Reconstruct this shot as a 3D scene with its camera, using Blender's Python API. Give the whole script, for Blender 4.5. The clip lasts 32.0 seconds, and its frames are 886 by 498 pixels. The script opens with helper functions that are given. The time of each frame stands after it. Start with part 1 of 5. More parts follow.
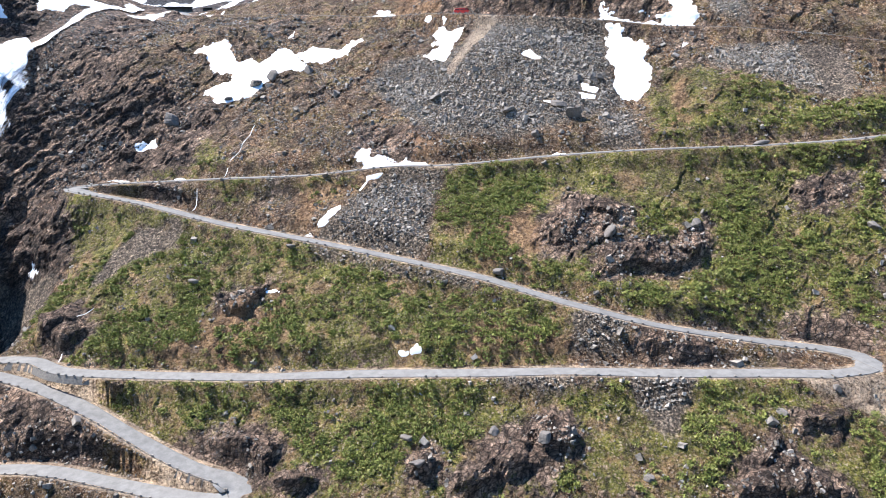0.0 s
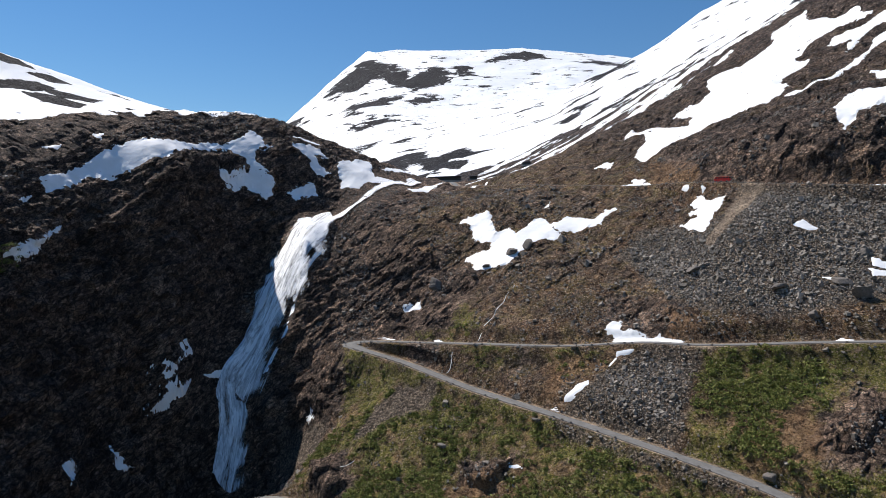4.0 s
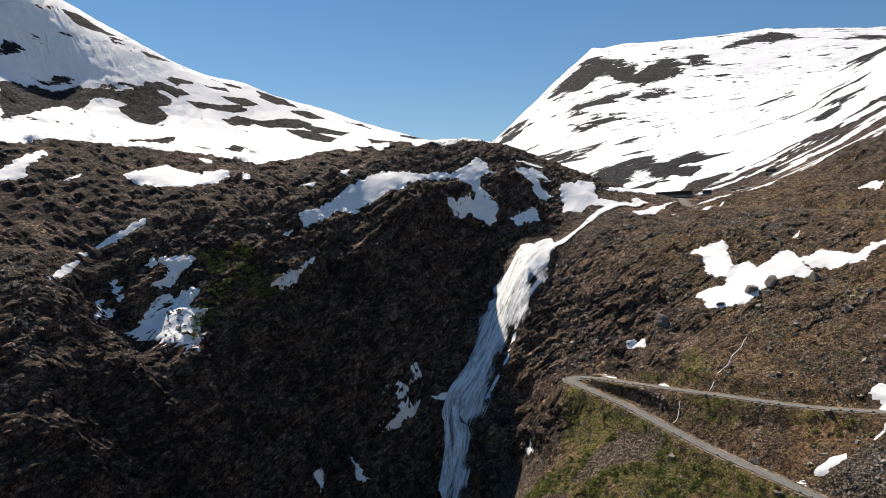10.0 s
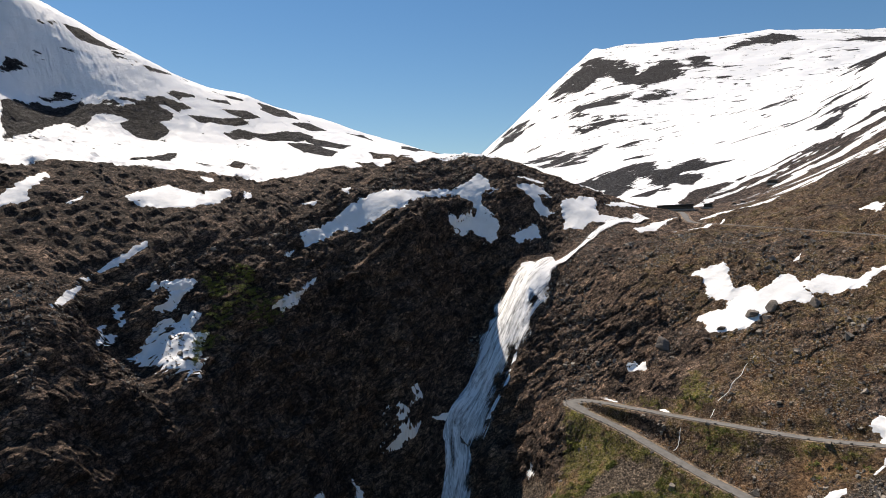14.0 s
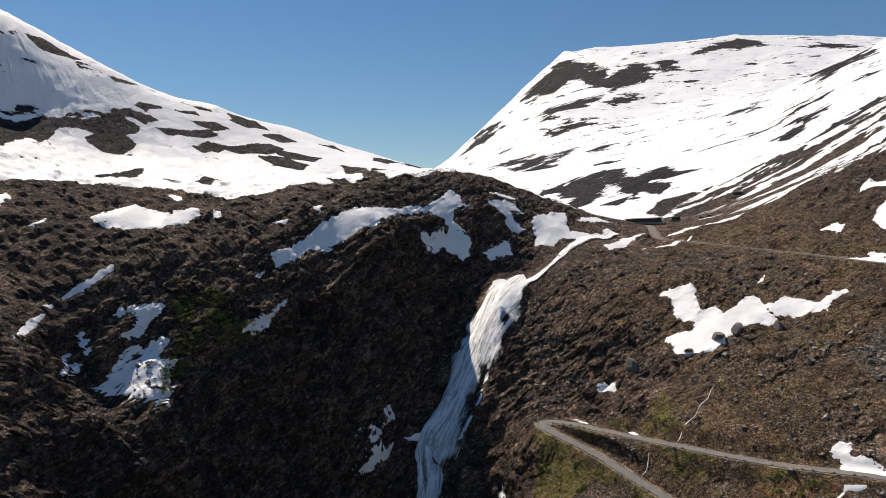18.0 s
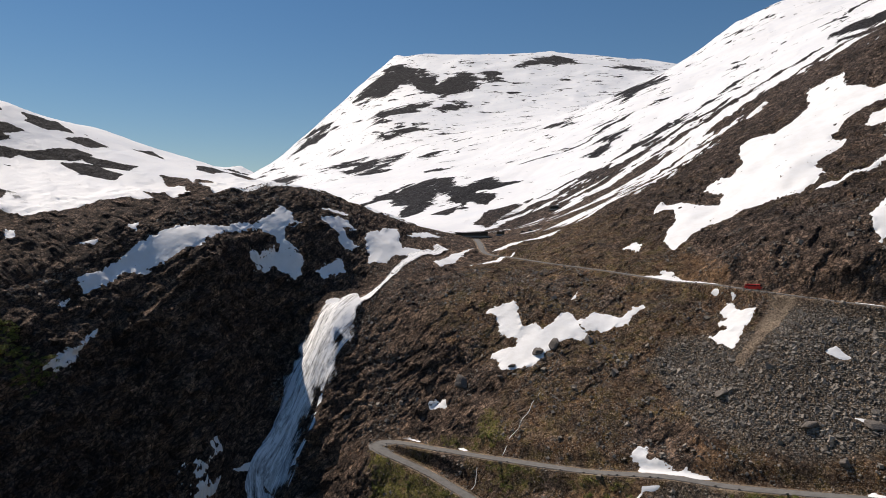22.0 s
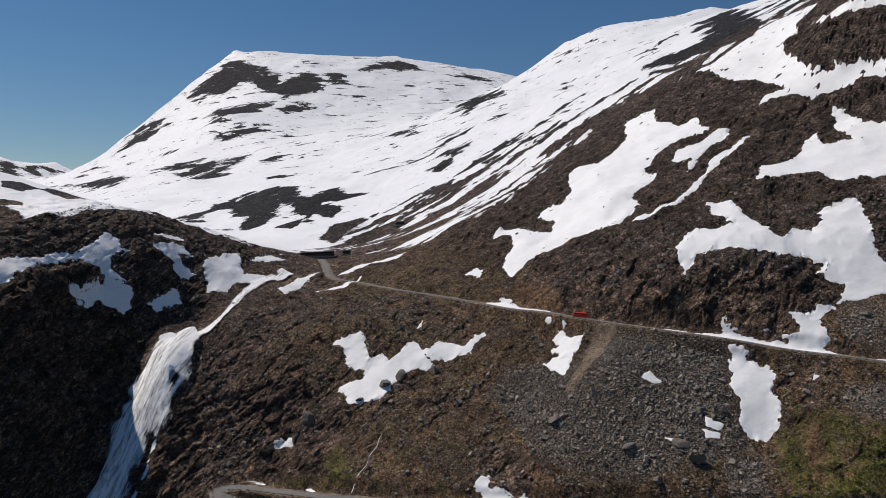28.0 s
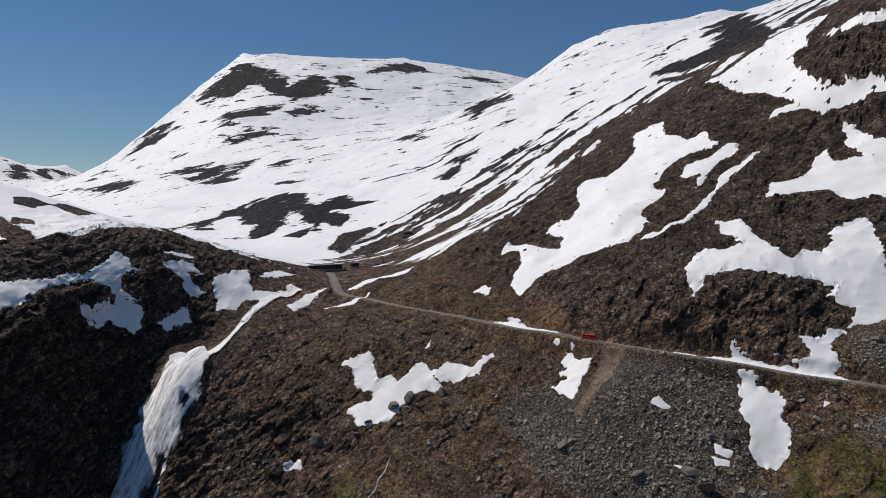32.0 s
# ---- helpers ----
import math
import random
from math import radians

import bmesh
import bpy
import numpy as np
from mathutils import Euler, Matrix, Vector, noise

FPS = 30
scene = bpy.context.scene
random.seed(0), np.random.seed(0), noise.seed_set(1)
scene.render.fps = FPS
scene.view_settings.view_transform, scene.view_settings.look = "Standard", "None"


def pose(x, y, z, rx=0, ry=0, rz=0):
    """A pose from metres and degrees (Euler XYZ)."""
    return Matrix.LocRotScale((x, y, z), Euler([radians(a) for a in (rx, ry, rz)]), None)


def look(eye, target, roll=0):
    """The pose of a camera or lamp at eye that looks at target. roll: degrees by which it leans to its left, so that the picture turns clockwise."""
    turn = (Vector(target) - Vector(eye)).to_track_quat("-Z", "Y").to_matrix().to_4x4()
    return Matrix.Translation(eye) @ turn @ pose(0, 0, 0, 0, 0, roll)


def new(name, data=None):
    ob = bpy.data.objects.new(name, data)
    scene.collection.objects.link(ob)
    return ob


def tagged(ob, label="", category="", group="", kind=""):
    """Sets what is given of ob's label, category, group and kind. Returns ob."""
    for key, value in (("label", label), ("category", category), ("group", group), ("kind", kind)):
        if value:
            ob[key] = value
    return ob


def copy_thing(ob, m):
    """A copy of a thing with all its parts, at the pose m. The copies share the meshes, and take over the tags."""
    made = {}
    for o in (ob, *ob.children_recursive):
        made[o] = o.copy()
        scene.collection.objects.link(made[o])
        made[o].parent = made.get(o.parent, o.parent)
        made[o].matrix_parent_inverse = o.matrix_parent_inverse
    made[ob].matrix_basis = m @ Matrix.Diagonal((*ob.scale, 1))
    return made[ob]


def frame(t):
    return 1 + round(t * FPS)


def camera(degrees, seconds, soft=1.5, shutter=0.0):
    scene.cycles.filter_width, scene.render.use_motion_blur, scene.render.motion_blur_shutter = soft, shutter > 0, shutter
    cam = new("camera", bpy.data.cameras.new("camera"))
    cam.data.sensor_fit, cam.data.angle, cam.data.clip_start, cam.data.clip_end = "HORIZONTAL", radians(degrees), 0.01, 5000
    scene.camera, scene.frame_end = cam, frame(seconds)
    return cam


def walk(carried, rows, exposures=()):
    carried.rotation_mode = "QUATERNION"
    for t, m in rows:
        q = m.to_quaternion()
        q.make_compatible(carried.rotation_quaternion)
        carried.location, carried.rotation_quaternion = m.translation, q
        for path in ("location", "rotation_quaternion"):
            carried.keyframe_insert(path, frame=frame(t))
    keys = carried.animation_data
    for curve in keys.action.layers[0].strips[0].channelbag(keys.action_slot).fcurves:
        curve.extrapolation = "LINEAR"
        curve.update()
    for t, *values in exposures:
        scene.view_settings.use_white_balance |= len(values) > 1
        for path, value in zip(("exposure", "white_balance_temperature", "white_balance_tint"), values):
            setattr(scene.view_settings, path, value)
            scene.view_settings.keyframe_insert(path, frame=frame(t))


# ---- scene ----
cam = camera(68.5, 32.0, 0.75)
METRES, EYE, TILT, LEAN, TURN = 100.0, 0.0, -13.8, 0.1, 0.0
ROWS = [
    (0.0, 0.0, 0.0, 0.0, 0.0, 0.0, -0.0),
    (0.5, 0.0033, -0.0044, 0.0186, 0.06, 1.93, 0.04),
    (1.0, 0.0001, -0.0093, 0.032, 0.0, 3.99, 0.02),
    (1.5, -0.0019, -0.0116, 0.0487, 0.66, 6.0, -0.13),
    (2.0, -0.0049, -0.0144, 0.065, 3.25, 8.0, -0.75),
    (2.5, -0.0065, -0.0175, 0.0808, 6.59, 9.91, -1.53),
    (3.0, -0.0078, -0.0216, 0.0965, 9.9, 11.75, -2.33),
    (3.5, -0.0135, -0.0229, 0.1103, 14.76, 11.97, -3.48),
    (4.0, -0.014, -0.0235, 0.1259, 20.89, 11.51, -4.9),
    (4.5, -0.0164, -0.0224, 0.1419, 26.35, 10.96, -6.1),
    (6.5, -0.0139, -0.0255, 0.2035, 40.01, 9.08, -8.86),
    (7.0, -0.0143, -0.0295, 0.2184, 40.01, 9.06, -8.87),
    (7.5, -0.0146, -0.0334, 0.2332, 40.0, 9.05, -8.89),
    (8.0, -0.0149, -0.0374, 0.2484, 40.0, 9.02, -8.91),
    (8.5, -0.015, -0.0412, 0.2635, 40.0, 9.01, -8.93),
    (9.0, -0.0151, -0.045, 0.2786, 40.01, 8.99, -8.94),
    (9.5, -0.0153, -0.049, 0.2937, 40.01, 8.97, -8.95),
    (10.0, -0.0154, -0.0528, 0.3091, 40.02, 8.95, -8.97),
    (10.5, -0.0156, -0.0569, 0.3241, 40.03, 8.93, -8.99),
    (11.0, -0.0158, -0.0608, 0.3393, 40.03, 8.91, -9.01),
    (11.5, -0.0159, -0.0647, 0.3544, 40.04, 8.89, -9.03),
    (12.0, -0.016, -0.0686, 0.3697, 40.04, 8.88, -9.05),
    (12.5, -0.0162, -0.0726, 0.3847, 40.06, 8.86, -9.06),
    (13.0, -0.0161, -0.0765, 0.3996, 40.07, 8.85, -9.06),
    (13.5, -0.0162, -0.0805, 0.4149, 40.07, 8.83, -9.07),
    (14.0, -0.0162, -0.084, 0.43, 40.08, 8.82, -9.08),
    (14.5, -0.0163, -0.0877, 0.4449, 40.09, 8.8, -9.08),
    (16.5, -0.0175, -0.1041, 0.5072, 39.63, 8.79, -9.01),
    (17.0, -0.0178, -0.1085, 0.5213, 39.03, 8.89, -8.92),
    (17.5, -0.0166, -0.1119, 0.536, 38.38, 8.98, -8.81),
    (18.0, -0.0177, -0.1166, 0.5507, 37.59, 9.09, -8.69),
    (18.5, -0.0165, -0.1199, 0.5657, 36.67, 9.22, -8.53),
    (19.0, -0.0143, -0.125, 0.5809, 35.08, 9.44, -8.25),
    (19.5, -0.0135, -0.1283, 0.5955, 33.08, 9.71, -7.89),
    (20.0, -0.0132, -0.1352, 0.6104, 31.06, 9.97, -7.5),
    (20.5, -0.0121, -0.1407, 0.6253, 29.07, 10.22, -7.12),
    (21.0, -0.0127, -0.1487, 0.6398, 27.05, 10.45, -6.72),
    (21.5, -0.0137, -0.1536, 0.6541, 25.06, 10.68, -6.33),
    (22.0, -0.0131, -0.157, 0.669, 23.12, 10.89, -5.91),
    (22.5, -0.0122, -0.1629, 0.6837, 21.17, 11.07, -5.49),
    (23.0, -0.0123, -0.1682, 0.6979, 19.08, 11.26, -5.04),
    (23.5, -0.012, -0.1736, 0.7119, 16.8, 11.46, -4.52),
    (24.0, -0.011, -0.1795, 0.7262, 14.46, 11.63, -3.98),
    (24.5, -0.011, -0.1845, 0.7405, 12.28, 11.77, -3.47),
    (25.0, -0.011, -0.1897, 0.7548, 10.21, 11.89, -2.97),
    (25.5, -0.0142, -0.1957, 0.7693, 9.9, 11.91, -2.88),
    (27.5, -0.012, -0.2099, 0.8273, 9.95, 11.92, -2.81),
    (28.0, -0.0119, -0.2136, 0.8424, 9.95, 11.91, -2.8),
    (28.5, -0.012, -0.2173, 0.857, 9.95, 11.91, -2.79),
    (29.0, -0.0119, -0.2211, 0.8719, 9.96, 11.9, -2.77),
    (29.5, -0.0121, -0.225, 0.8866, 9.96, 11.9, -2.76),
    (30.0, -0.012, -0.2286, 0.9017, 9.97, 11.9, -2.75),
    (30.5, -0.0122, -0.2325, 0.9164, 9.97, 11.9, -2.74),
    (31.0, -0.0124, -0.2362, 0.9314, 9.98, 11.89, -2.74),
    (31.5, -0.0139, -0.2401, 0.9462, 10.2, 11.88, -2.78),
    (32.0, -0.0131, -0.2434, 0.9614, 10.66, 11.85, -2.87),
]
EXPOSURES = [(0.0, 1.86, 5750, 10), (1.0, 1.6, 5750, 10), (2.0, 1.02, 5850, 10), (3.0, 0.64, 5950, 10), (4.5, 0.56, 6200, 10), (6.5, 0.6, 6750, 10), (14.5, 0.54, 6900, 11), (19.0, 0.27, 6850, 12),
             (24.0, -0.02, 6650, 12), (28.0, -0.18, 6400, 12), (32.0, -0.2, 6350, 12)]
walk(cam, [(t, pose(0, 0, EYE, TILT, LEAN, TURN) @ pose(METRES * x, METRES * y, METRES * z, 90 + pitch, roll, yaw)) for t, x, y, z, yaw, pitch, roll in ROWS], EXPOSURES)

# ---- sky and sun ----
SUN_FROM = Vector((-0.56, 0.2, 0.8)).normalized()
world = bpy.data.worlds.new("sky")
scene.world = world
world.use_nodes = True
sky = world.node_tree.nodes.new("ShaderNodeTexSky")
sky.sky_type, sky.sun_disc = "NISHITA", False
sky.sun_elevation = math.asin(SUN_FROM.z)
sky.sun_rotation = math.atan2(SUN_FROM.x, SUN_FROM.y)
sky.altitude, sky.air_density, sky.dust_density, sky.ozone_density = 600, 1.2, 0.0, 4.0
background = world.node_tree.nodes["Background"]
background.inputs["Strength"].default_value = 0.061
deep = world.node_tree.nodes.new("ShaderNodeHueSaturation")
deep.inputs["Saturation"].default_value = 1.2
world.node_tree.links.new(sky.outputs[0], deep.inputs["Color"])
world.node_tree.links.new(deep.outputs[0], background.inputs[0])
sun = new("sun", bpy.data.lights.new("sun", "SUN"))
sun.data.energy, sun.data.angle, sun.data.color = 4.1, radians(0.53), (1.0, 0.91, 0.8)
sun.matrix_world = look(SUN_FROM * 500, (0, 0, 0))

# ---- materials ----
class Nodes:
    """Short calls for the nodes of one material."""

    def __init__(self, name, rough=0.9, metal=0.0):
        self.material = bpy.data.materials.new(name)
        self.material.use_nodes = True
        self.tree = self.material.node_tree
        self.shader = self.tree.nodes["Principled BSDF"]
        self.shader.inputs["Roughness"].default_value, self.shader.inputs["Metallic"].default_value = rough, metal
        self.shader.inputs["Specular IOR Level"].default_value = 0.3
        geometry = self.tree.nodes.new("ShaderNodeNewGeometry")
        self.place, self.up = geometry.outputs["Position"], geometry.outputs["Normal"]

    def put(self, kind, values, settings=()):
        node = self.tree.nodes.new(kind)
        for key, value in values.items():
            socket = node.inputs[key]
            if isinstance(value, bpy.types.NodeSocket):
                self.tree.links.new(value, socket)
            else:
                socket.default_value = value
        return node

    def noise(self, scale, detail=5, at=None, rough=0.6, distort=0.0, gain=1.0):
        """A noise round 0.5; a gain spreads it."""
        fac = self.put("ShaderNodeTexNoise", {"Vector": at or self.place, "Scale": scale, "Detail": detail, "Roughness": rough, "Distortion": distort}).outputs["Fac"]
        return self.math("MULTIPLY_ADD", fac, gain, 0.5 - 0.5 * gain) if gain != 1.0 else fac

    def cells(self, scale, at=None):
        node = self.put("ShaderNodeTexVoronoi", {"Vector": at or self.place, "Scale": scale})
        return node.outputs["Distance"], node.outputs["Color"]

    def stretch(self, sx, sy, sz, turn=(0, 0, 0), at=None):
        return self.put("ShaderNodeMapping", {"Vector": at or self.place, "Scale": (sx, sy, sz), "Rotation": turn}).outputs[0]

    def bedded(self, stretch):
        """Places in the directions of the rock's bedding, drawn out along the beds."""
        values = {}
        for axis_name, way in zip("XYZ", ((0.63, 0.53, 0.57), (-0.646, 0.767, 0.0), (-0.44, -0.37, 0.82))):
            node = self.tree.nodes.new("ShaderNodeVectorMath")
            node.operation = "DOT_PRODUCT"
            self.tree.links.new(self.place, node.inputs[0])
            node.inputs[1].default_value = way if axis_name == "Z" else tuple(v / stretch for v in way)
            values[axis_name] = node.outputs["Value"]
        return self.put("ShaderNodeCombineXYZ", values).outputs[0]

    def facets(self, scale, at):
        """Heights of tilted, sharp-edged blocks, and a tone for each block."""
        cell = self.put("ShaderNodeTexVoronoi", {"Vector": at, "Scale": scale})
        kinds = (("SUBTRACT", at, cell.outputs["Position"]), ("SUBTRACT", cell.outputs["Color"], (0.5, 0.5, 0.5)))
        made = []
        for operation, a, b in kinds:
            node = self.tree.nodes.new("ShaderNodeVectorMath")
            node.operation = operation
            self.tree.links.new(a, node.inputs[0])
            if isinstance(b, tuple):
                node.inputs[1].default_value = b
            else:
                self.tree.links.new(b, node.inputs[1])
            made.append(node.outputs[0])
        dot = self.tree.nodes.new("ShaderNodeVectorMath")
        dot.operation = "DOT_PRODUCT"
        self.tree.links.new(made[0], dot.inputs[0])
        self.tree.links.new(made[1], dot.inputs[1])
        return dot.outputs["Value"], cell.outputs["Color"]

    def ramp(self, fac, *stops):
        node = self.tree.nodes.new("ShaderNodeValToRGB")
        band = node.color_ramp
        while len(band.elements) < len(stops):
            band.elements.new(0.5)
        for e, (at, colour) in zip(band.elements, stops):
            e.position, e.color = at, (*colour, 1) if isinstance(colour, tuple) else (colour, colour, colour, 1)
        self.tree.links.new(fac, node.inputs[0])
        return node.outputs[0]

    def math(self, op, a, b=0.0, c=0.0):
        node = self.tree.nodes.new("ShaderNodeMath")
        node.operation = op
        for socket, value in zip(node.inputs, (a, b, c)):
            if isinstance(value, bpy.types.NodeSocket):
                self.tree.links.new(value, socket)
            else:
                socket.default_value = value
        return node.outputs[0]

    def mix(self, fac, a, b, blend="MIX"):
        node = self.tree.nodes.new("ShaderNodeMixRGB")
        node.blend_type = blend
        for socket, value in zip(node.inputs, (fac, a, b)):
            if isinstance(value, bpy.types.NodeSocket):
                self.tree.links.new(value, socket)
            elif isinstance(value, tuple):
                socket.default_value = (*value, 1)
            else:
                socket.default_value = value
        return node.outputs[0]

    def mask(self, name):
        node = self.tree.nodes.new("ShaderNodeAttribute")
        node.attribute_name = name
        return node.outputs["Fac"]

    def edge(self, mask, rough, amount=0.5, soft=0.06):
        """A mask whose rim is frayed by a noise."""
        v = self.math("ADD", mask, self.math("MULTIPLY", self.math("SUBTRACT", rough, 0.5), amount))
        return self.ramp(v, (0.5 - soft, 0.0), (0.5 + soft, 1.0))

    def random(self):
        return self.tree.nodes.new("ShaderNodeObjectInfo").outputs["Random"]

    def island(self):
        node = self.tree.nodes.new("ShaderNodeNewGeometry")
        return node.outputs["Random Per Island"]

    def finish(self, colour, height=None, strength=0.5, distance=0.5, rough=None):
        if isinstance(colour, tuple):
            self.shader.inputs["Base Color"].default_value = (*colour, 1)
        else:
            self.tree.links.new(colour, self.shader.inputs["Base Color"])
        if height is not None:
            bump = self.put("ShaderNodeBump", {"Height": height, "Strength": strength, "Distance": distance})
            self.tree.links.new(bump.outputs[0], self.shader.inputs["Normal"])
        if rough is not None:
            self.tree.links.new(rough, self.shader.inputs["Roughness"])
        return self.material


def make_land():
    m = Nodes("mountain_ground", 0.92)
    wide, fine, speck = m.noise(0.03, 6, gain=1.6), m.noise(0.5, 10, rough=0.75, gain=2.0), m.noise(2.0, 5, rough=0.75, gain=1.8)
    patchy = m.noise(0.11, 9, rough=0.72, gain=2.0)
    strata = m.noise(0.5, 11, m.bedded(2.6), 0.76, 0.9, 2.1)
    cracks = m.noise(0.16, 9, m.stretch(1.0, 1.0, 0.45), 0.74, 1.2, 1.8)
    rock = m.ramp(strata, (0.14, (0.022, 0.018, 0.016)), (0.36, (0.1, 0.082, 0.07)), (0.56, (0.23, 0.193, 0.166)), (0.82, (0.54, 0.47, 0.41)))
    rock = m.mix(m.math("MULTIPLY", m.ramp(patchy, (0.45, 0.0), (0.75, 0.8)), m.ramp(m.mask("heath"), (0.1, 0.0), (0.4, 1.0))), rock, m.ramp(fine, (0.2, (0.05, 0.031, 0.019)), (0.8, (0.31, 0.205, 0.13))))
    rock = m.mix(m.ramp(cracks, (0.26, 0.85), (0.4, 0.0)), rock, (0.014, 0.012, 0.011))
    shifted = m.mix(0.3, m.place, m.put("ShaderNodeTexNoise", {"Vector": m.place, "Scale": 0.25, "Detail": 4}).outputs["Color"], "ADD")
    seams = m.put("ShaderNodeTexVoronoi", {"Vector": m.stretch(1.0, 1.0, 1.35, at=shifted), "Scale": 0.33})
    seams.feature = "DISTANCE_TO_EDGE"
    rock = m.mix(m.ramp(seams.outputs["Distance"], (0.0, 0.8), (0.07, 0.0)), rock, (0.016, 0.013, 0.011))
    warped = m.put("ShaderNodeMixRGB", {"Fac": 1.0, "Color1": m.bedded(1.9), "Color2": m.put("ShaderNodeTexNoise", {"Vector": m.place, "Scale": 0.35, "Detail": 5}).outputs["Color"]})
    warped.blend_type = "ADD"
    slab, slab_tone = m.facets(0.2, warped.outputs[0])
    chip, chip_tone = m.facets(0.62, warped.outputs[0])
    flake, _ = m.facets(1.7, warped.outputs[0])
    facet = m.math("ADD", m.math("ADD", m.math("MULTIPLY", slab, 0.75), m.math("MULTIPLY", chip, 0.95)), m.math("MULTIPLY", flake, 1.05))
    rock = m.mix(1.0, rock, m.ramp(m.mix(0.5, slab_tone, chip_tone), (0.25, (0.45, 0.45, 0.47)), (0.75, (1.5, 1.47, 1.42))), "MULTIPLY")
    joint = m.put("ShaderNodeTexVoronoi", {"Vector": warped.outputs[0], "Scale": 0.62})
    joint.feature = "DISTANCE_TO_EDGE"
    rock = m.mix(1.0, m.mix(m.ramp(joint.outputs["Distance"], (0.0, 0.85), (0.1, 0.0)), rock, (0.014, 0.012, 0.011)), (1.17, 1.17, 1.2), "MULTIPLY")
    gap, tone = m.cells(1.05)
    small_gap, small_tone = m.cells(2.7)
    lone = m.math("MULTIPLY", m.ramp(tone, (0.5, 0.0), (0.54, 1.0)), m.ramp(gap, (0.3, 1.0), (0.42, 0.0)))
    lone_small = m.math("MULTIPLY", m.ramp(small_tone, (0.5, 0.0), (0.54, 1.0)), m.ramp(small_gap, (0.3, 1.0), (0.42, 0.0)))
    lone = m.math("MAXIMUM", lone, lone_small)
    stone = m.ramp(m.mix(0.5, tone, small_tone), (0.2, (0.1, 0.088, 0.076)), (0.5, (0.25, 0.222, 0.192)), (0.8, (0.52, 0.463, 0.4)))
    pale = m.mix(0.4, stone, (0.34, 0.31, 0.275))
    heath = m.ramp(fine, (0.22, (0.013, 0.008, 0.005)), (0.42, (0.06, 0.037, 0.021)), (0.62, (0.165, 0.108, 0.062)), (0.85, (0.46, 0.33, 0.21)))
    heath = m.mix(m.ramp(m.noise(0.06, 6, gain=1.6), (0.52, 0.0), (0.78, 0.65)), heath, m.ramp(speck, (0.2, (0.06, 0.034, 0.017)), (0.8, (0.24, 0.135, 0.065))))
    heath = m.mix(m.ramp(m.noise(0.1, 8, rough=0.72, gain=1.8), (0.46, 0.0), (0.64, 0.85)), heath, m.ramp(fine, (0.2, (0.027, 0.025, 0.009)), (0.8, (0.185, 0.162, 0.06))))
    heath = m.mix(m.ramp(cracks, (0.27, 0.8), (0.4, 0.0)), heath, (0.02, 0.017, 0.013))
    heath = m.mix(m.ramp(m.noise(0.3, 7, rough=0.7, gain=2.2), (0.55, 0.0), (0.7, 0.7)), heath, m.ramp(speck, (0.2, (0.08, 0.062, 0.045)), (0.8, (0.36, 0.295, 0.225))))
    heath = m.mix(m.math("MULTIPLY", lone, 0.9), heath, pale)
    green = m.ramp(fine, (0.15, (0.028, 0.034, 0.008)), (0.4, (0.09, 0.105, 0.02)), (0.62, (0.165, 0.175, 0.04)), (0.88, (0.31, 0.275, 0.12)))
    green = m.mix(m.ramp(m.noise(0.09, 9, rough=0.75, gain=1.9), (0.5, 0.0), (0.66, 0.9)), green, m.ramp(speck, (0.2, (0.1, 0.07, 0.036)), (0.8, (0.36, 0.27, 0.16))))
    green = m.mix(m.math("MULTIPLY", lone, 0.6), green, pale)
    green = m.mix(m.ramp(m.noise(0.13, 8, rough=0.75, gain=2.0), (0.66, 0.0), (0.76, 0.85)), green, rock)
    # Near-black between the textured scree stones: shade of the gaps put into the colour.
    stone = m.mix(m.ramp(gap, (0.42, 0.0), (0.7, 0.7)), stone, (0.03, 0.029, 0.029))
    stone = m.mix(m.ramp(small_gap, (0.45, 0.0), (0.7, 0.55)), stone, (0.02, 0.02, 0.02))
    gravel = m.ramp(speck, (0.2, (0.25, 0.22, 0.185)), (0.8, (0.48, 0.43, 0.37)))
    snow = m.ramp(wide, (0.2, (0.79, 0.81, 0.84)), (0.8, (0.88, 0.885, 0.89)))
    fray = m.noise(0.24, 9, rough=0.75, gain=1.5)
    heath = m.mix(m.edge(m.mask("rust"), fray, 1.0, 0.2), heath, m.ramp(fine, (0.2, (0.09, 0.052, 0.026)), (0.8, (0.36, 0.25, 0.16))))
    mid = m.noise(0.16, 8, rough=0.7, gain=2.2)
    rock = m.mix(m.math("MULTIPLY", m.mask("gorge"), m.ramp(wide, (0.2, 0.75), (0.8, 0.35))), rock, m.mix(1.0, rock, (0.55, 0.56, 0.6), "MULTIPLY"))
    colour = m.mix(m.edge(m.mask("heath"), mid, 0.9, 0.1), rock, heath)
    colour = m.mix(m.edge(m.mask("green"), fray, 1.2, 0.08), colour, green)
    colour = m.mix(m.math("MULTIPLY", m.edge(m.mask("rust"), patchy, 0.9, 0.15), 0.85), colour, m.ramp(fine, (0.2, (0.1, 0.06, 0.032)), (0.8, (0.4, 0.29, 0.19))))
    scree = m.edge(m.mask("scree"), fray, 0.7, 0.08)
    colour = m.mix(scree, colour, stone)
    colour = m.mix(m.edge(m.mask("gravel"), fray, 0.7, 0.15), colour, gravel)
    grit = m.noise(1.1, 8, rough=0.82, gain=3.2)
    rough_part = m.math("MAXIMUM", m.math("MAXIMUM", m.mask("green"), m.mask("scree")), m.mask("heath"))
    rough_part = m.ramp(rough_part, (0.15, 0.45), (0.5, 1.0))
    broad = m.noise(0.045, 9, m.stretch(1.0, 1.0, 0.55), 0.7, 0.8, 2.2)
